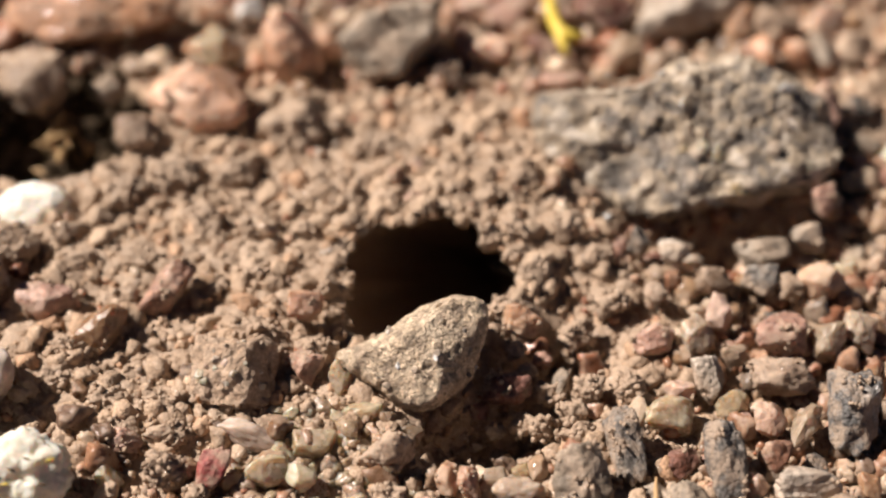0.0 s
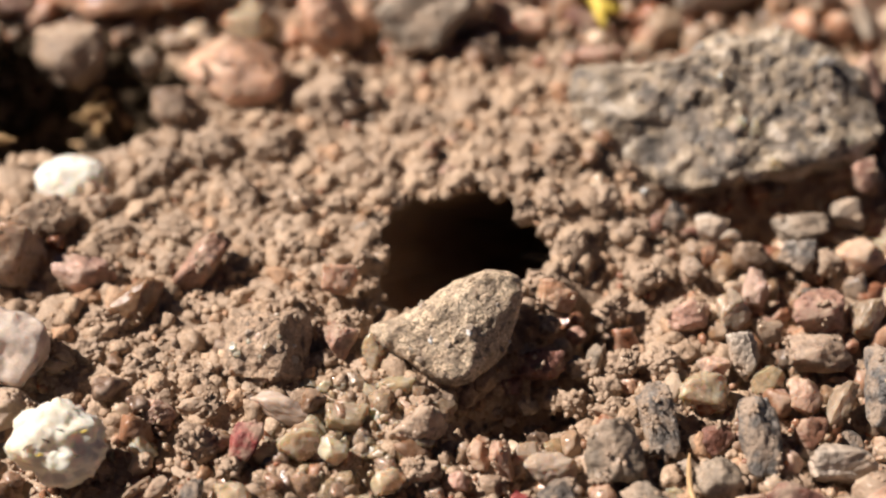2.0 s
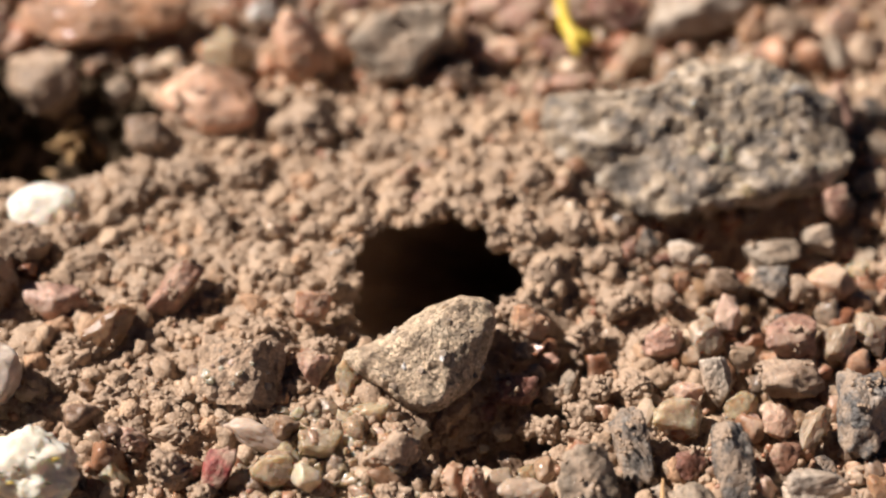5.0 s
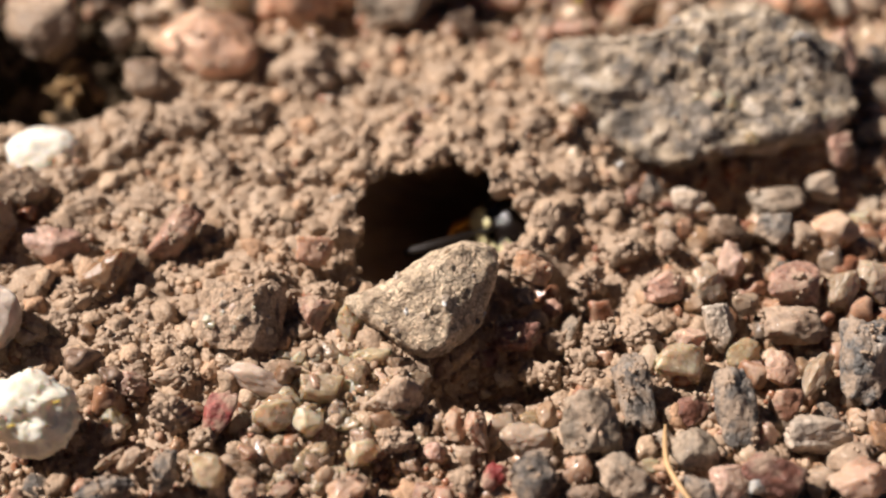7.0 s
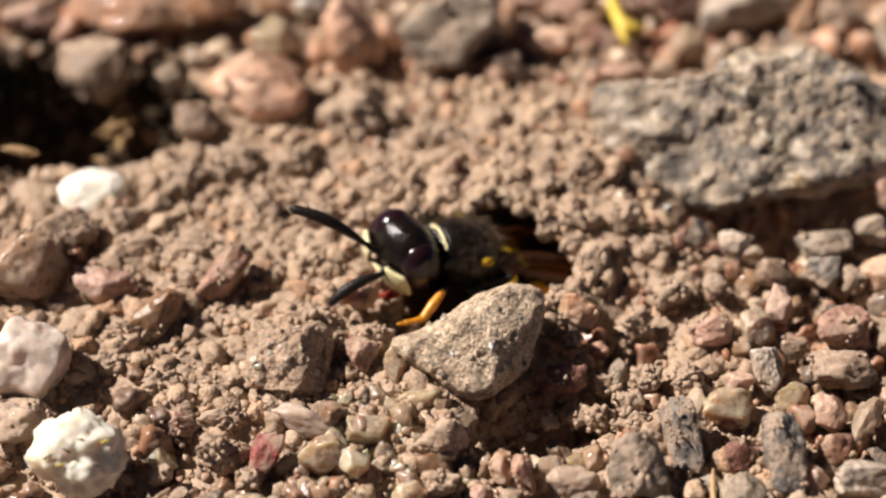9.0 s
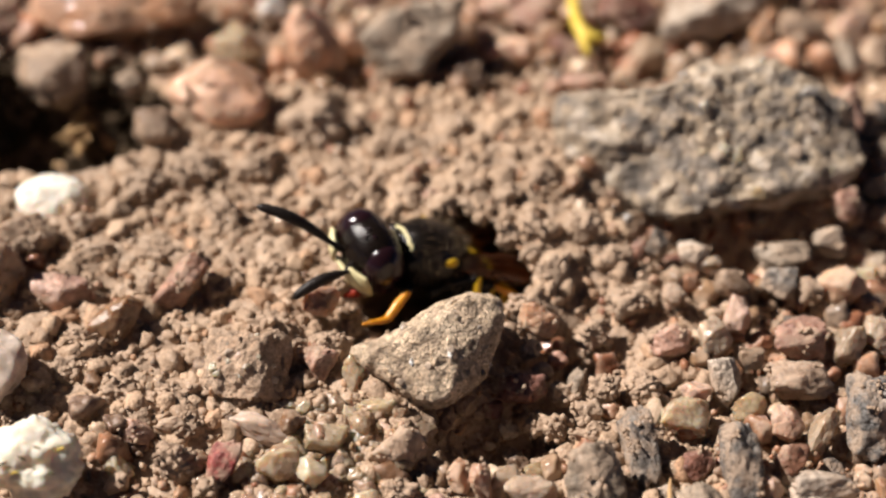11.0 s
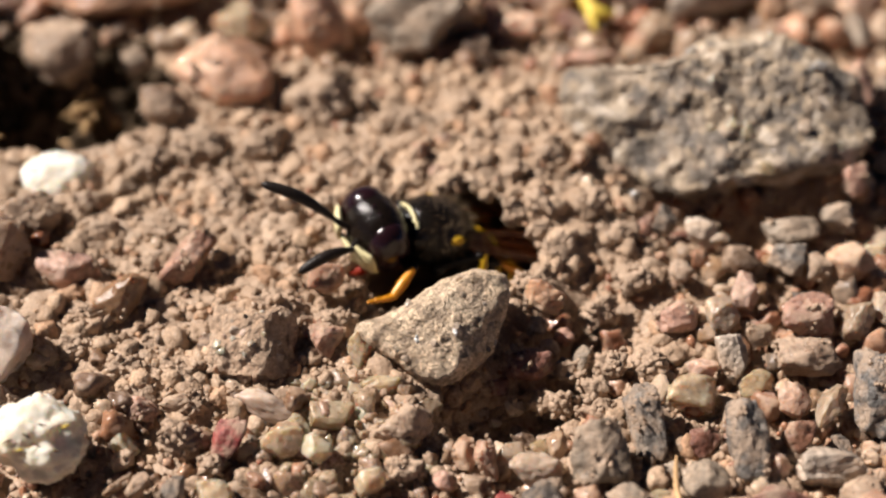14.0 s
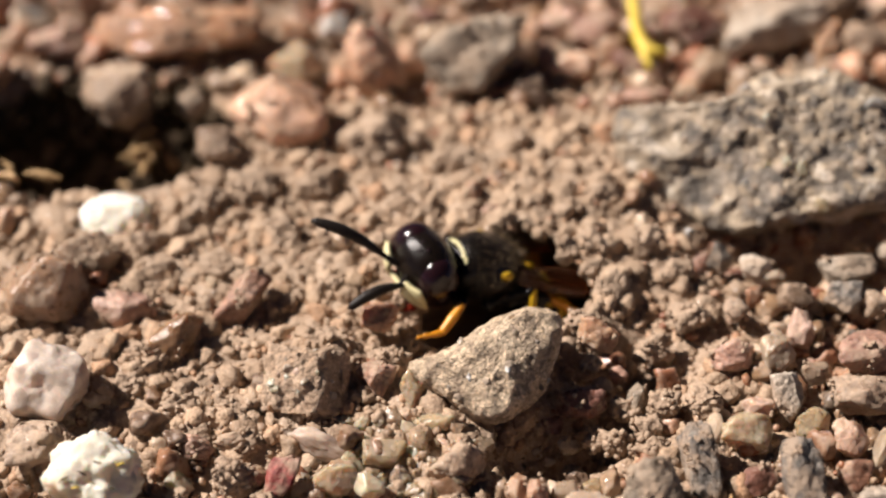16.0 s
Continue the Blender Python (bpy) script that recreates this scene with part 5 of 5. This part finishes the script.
        leg(wasp, s, (-1.6, s * 1.4, -1.5), (-3.6, s * 2.1, -0.9), (-5.2, s * 2.5, -1.6), (-6.0, s * 2.9, -2.6), 0.9, AMBER)
    # abdomen in banded rings
    for k in range(6):
        c = (-2.9 - 0.9 * k, 0, -1.2 - 0.95 * k)
        wide = (1.1, 1.75, 2.0, 1.9, 1.5, 0.95)[k]
        blob_part("abdomen_ring", c, (1.05, wide, wide * 0.86), CHITIN, wasp, "black abdomen ring", 4)
        shell("abdomen_band", c, (1.05, wide, wide * 0.86), lambda q: (q[:, 0] < -0.05) & (q[:, 0] > -0.5), 0.05, YELLOW, wasp, "yellow abdomen band", 4)
    # fine pale hairs on thorax and nape
    rng = np.random.default_rng(5)
    strands = []
    for _ in range(1000):
        d = rng.normal(size=3)
        d /= np.linalg.norm(d)
        if d[2] < -0.2:
            continue
        p0 = d * np.array([2.3, 2.0, 1.85])
        tip = p0 + d * rng.uniform(0.22, 0.5) + rng.normal(scale=0.12, size=3)
        strands.append(tube([p0, (p0 + tip) / 2 + rng.normal(scale=0.03, size=3), tip], [0.007, 0.006, 0.002], 3, 1))
    part("hair", joined("hair", strands, HAIR), wasp, "short pale brown hairs")
    # folded wings
    for s in (1, -1):
        v, f = ico(4)
        w = v * np.array([3.4, 1.15, 0.045])
        w[:, 1] *= 0.60 - 0.40 * v[:, 0]
        w[:, 2] += 0.08 * np.sin(w[:, 1] * 4.0) + 0.02 * w[:, 0] ** 2
        turn, root = np.array(Euler((radians(-s * 62), radians(-8), radians(-s * 6))).to_matrix()).T, np.array([-3.2, s * 1.25, -0.15])
        wing = part("wing", mesh_of("wing", w @ turn + root, f, WING), wasp, "folded smoky amber wing")
        for side in (-0.8, -0.25, 0.3, 0.75):
            line = np.array([(3.2, 0.12 * side, 0.1), (1.0, 0.4 * side, 0.1), (-1.2, 0.95 * side, 0.1), (-2.8, 0.9 * side, 0.12)])
            line[:, 2] += 0.08 * np.sin(line[:, 1] * 4.0) + 0.02 * line[:, 0] ** 2
            part("vein", joined("vein", [tube(line @ turn + root, [0.07, 0.05, 0.04, 0.03], 6, 4)], VEIN), wing, "dark brown wing vein")
    return wasp, head, right, left


wasp, head, right_feeler, left_feeler = build_wasp()


def heading(x, y, z, yaw, climb, roll=0):
    """A pose in mm: the way ahead is yaw degrees from +x and climbs by so many degrees."""
    return pose(x * MM, y * MM, z * MM, roll, -climb, yaw)


def motions():
    walk(wasp, [
        (0, heading(12.00, 5.50, -11.00, 206, 38)),
        (4, heading(12.00, 5.50, -11.00, 206, 38)),
        (6.3, heading(11.20, 5.30, -10.20, 208, 38)),
        (6.6, heading(9.20, 4.80, -8.20, 212, 38)),
        (6.9, heading(6.35, 3.82, -7.21, 222, 36)),
        (7, heading(6.14, 3.76, -6.81, 224, 36)),
        (7.1, heading(3.08, 2.06, -3.73, 228, 32)),
        (7.2, heading(2.74, 1.71, -2.73, 228, 28)),
        (7.3, heading(1.30, 0.45, -2.02, 224, 24)),
        (7.4, heading(1.59, 0.49, -1.82, 222, 22)),
        (7.5, heading(2.24, 0.20, -2.00, 218, 18)),
        (7.6, heading(1.90, 0.14, -1.41, 216, 20)),
        (7.7, heading(1.73, -0.25, -1.11, 214, 20)),
        (7.8, heading(0.14, -0.47, -0.71, 212, 20)),
        (7.9, heading(0.03, -0.81, -0.51, 210, 20)),
        (8, heading(0.16, -0.46, -0.41, 209, 20)),
        (8.2, heading(-0.58, 0.06, -0.25, 207, 19)),
        (8.6, heading(-1.11, 0.21, -0.10, 206, 18)),
        (8.8, heading(-1.24, -0.13, -0.10, 206, 18)),
        (9, heading(-1.19, -0.47, -0.10, 206, 18)),
        (9.2, heading(-0.64, 0.04, -0.20, 208, 18)),
        (9.4, heading(-0.22, 0.59, -0.20, 207, 18)),
        (9.6, heading(-0.94, 0.44, -0.20, 206, 18)),
        (11.8, heading(-0.93, 0.19, -0.20, 206, 18)),
        (13.5, heading(-0.93, 0.14, -0.20, 206, 18)),
        (16, heading(-1.15, 0.35, -0.20, 206, 18)),
    ])
    h = (3.48 * MM, -0.05 * MM, 0.40 * MM)
    walk(head, [
        (0.0, pose(*h, -14, 11, 2)),
        (7.0, pose(*h, -14, 9, 4)),
        (7.2, pose(*h, -14, 5, 4)),
        (7.4, pose(*h, -14, 9, 4)),
        (7.5, pose(*h, -14, 29, 4)),
        (7.7, pose(*h, -14, 11, 4)),
        (8.0, pose(*h, -14, 13, 10)),
        (8.5, pose(*h, -14, 14, 12)),
        (8.8, pose(*h, -14, 15, 12)),
        (9.2, pose(*h, -8, 21, 13)),
        (9.4, pose(*h, -10, 21, 11)),
        (9.6, pose(*h, -14, 18, 8)),
        (16.0, pose(*h, -14, 18, 8)),
    ])
    a, b = (1.42 * MM, -0.40 * MM, 0.32 * MM), (1.42 * MM, 0.40 * MM, 0.32 * MM)
    walk(right_feeler, [
        (0.0, pose(*a, 0, 40, 10)),
        (7.0, pose(*a, 0, 75, 20)),
        (7.3, pose(*a, 0, 56, 14)),
        (7.5, pose(*a, 0, 2, -8)),
        (7.7, pose(*a, 0, 6, 0)),
        (7.8, pose(*a, 0, 16, 2)),
        (7.9, pose(*a, 0, 22, 2)),
        (8.0, pose(*a, 0, -14, -6)),
        (8.2, pose(*a, 0, 25, -2)),
        (8.4, pose(*a, 0, 16, 0)),
        (8.5, pose(*a, 0, -10, -6)),
        (8.8, pose(*a, 0, -4, -4)),
        (9.2, pose(*a, 0, 6, -8)),
        (9.3, pose(*a, 0, 6, -8)),
        (9.4, pose(*a, 0, 34, 24)),
        (9.5, pose(*a)),
        (16.0, pose(*a)),
    ])
    walk(left_feeler, [
        (0.0, pose(*b, 0, 10, 0)),
        (7.0, pose(*b, 0, 72, -10)),
        (7.2, pose(*b, 0, 22, -10)),
        (7.5, pose(*b, 0, 14, -14)),
        (7.7, pose(*b, 0, 8, -24)),
        (7.9, pose(*b, 0, 16, 10)),
        (8.0, pose(*b, 0, 10, 12)),
        (8.2, pose(*b, 0, 14, 10)),
        (8.4, pose(*b, 0, 14, 0)),
        (8.5, pose(*b, 0, 14, -6)),
        (8.7, pose(*b, 0, 10, -4)),
        (9.2, pose(*b, 0, 22, -8)),
        (9.5, pose(*b)),
        (9.7, pose(*b, 0, 14, 0)),
        (11.8, pose(*b)),
        (16.0, pose(*b)),
    ])


motions()
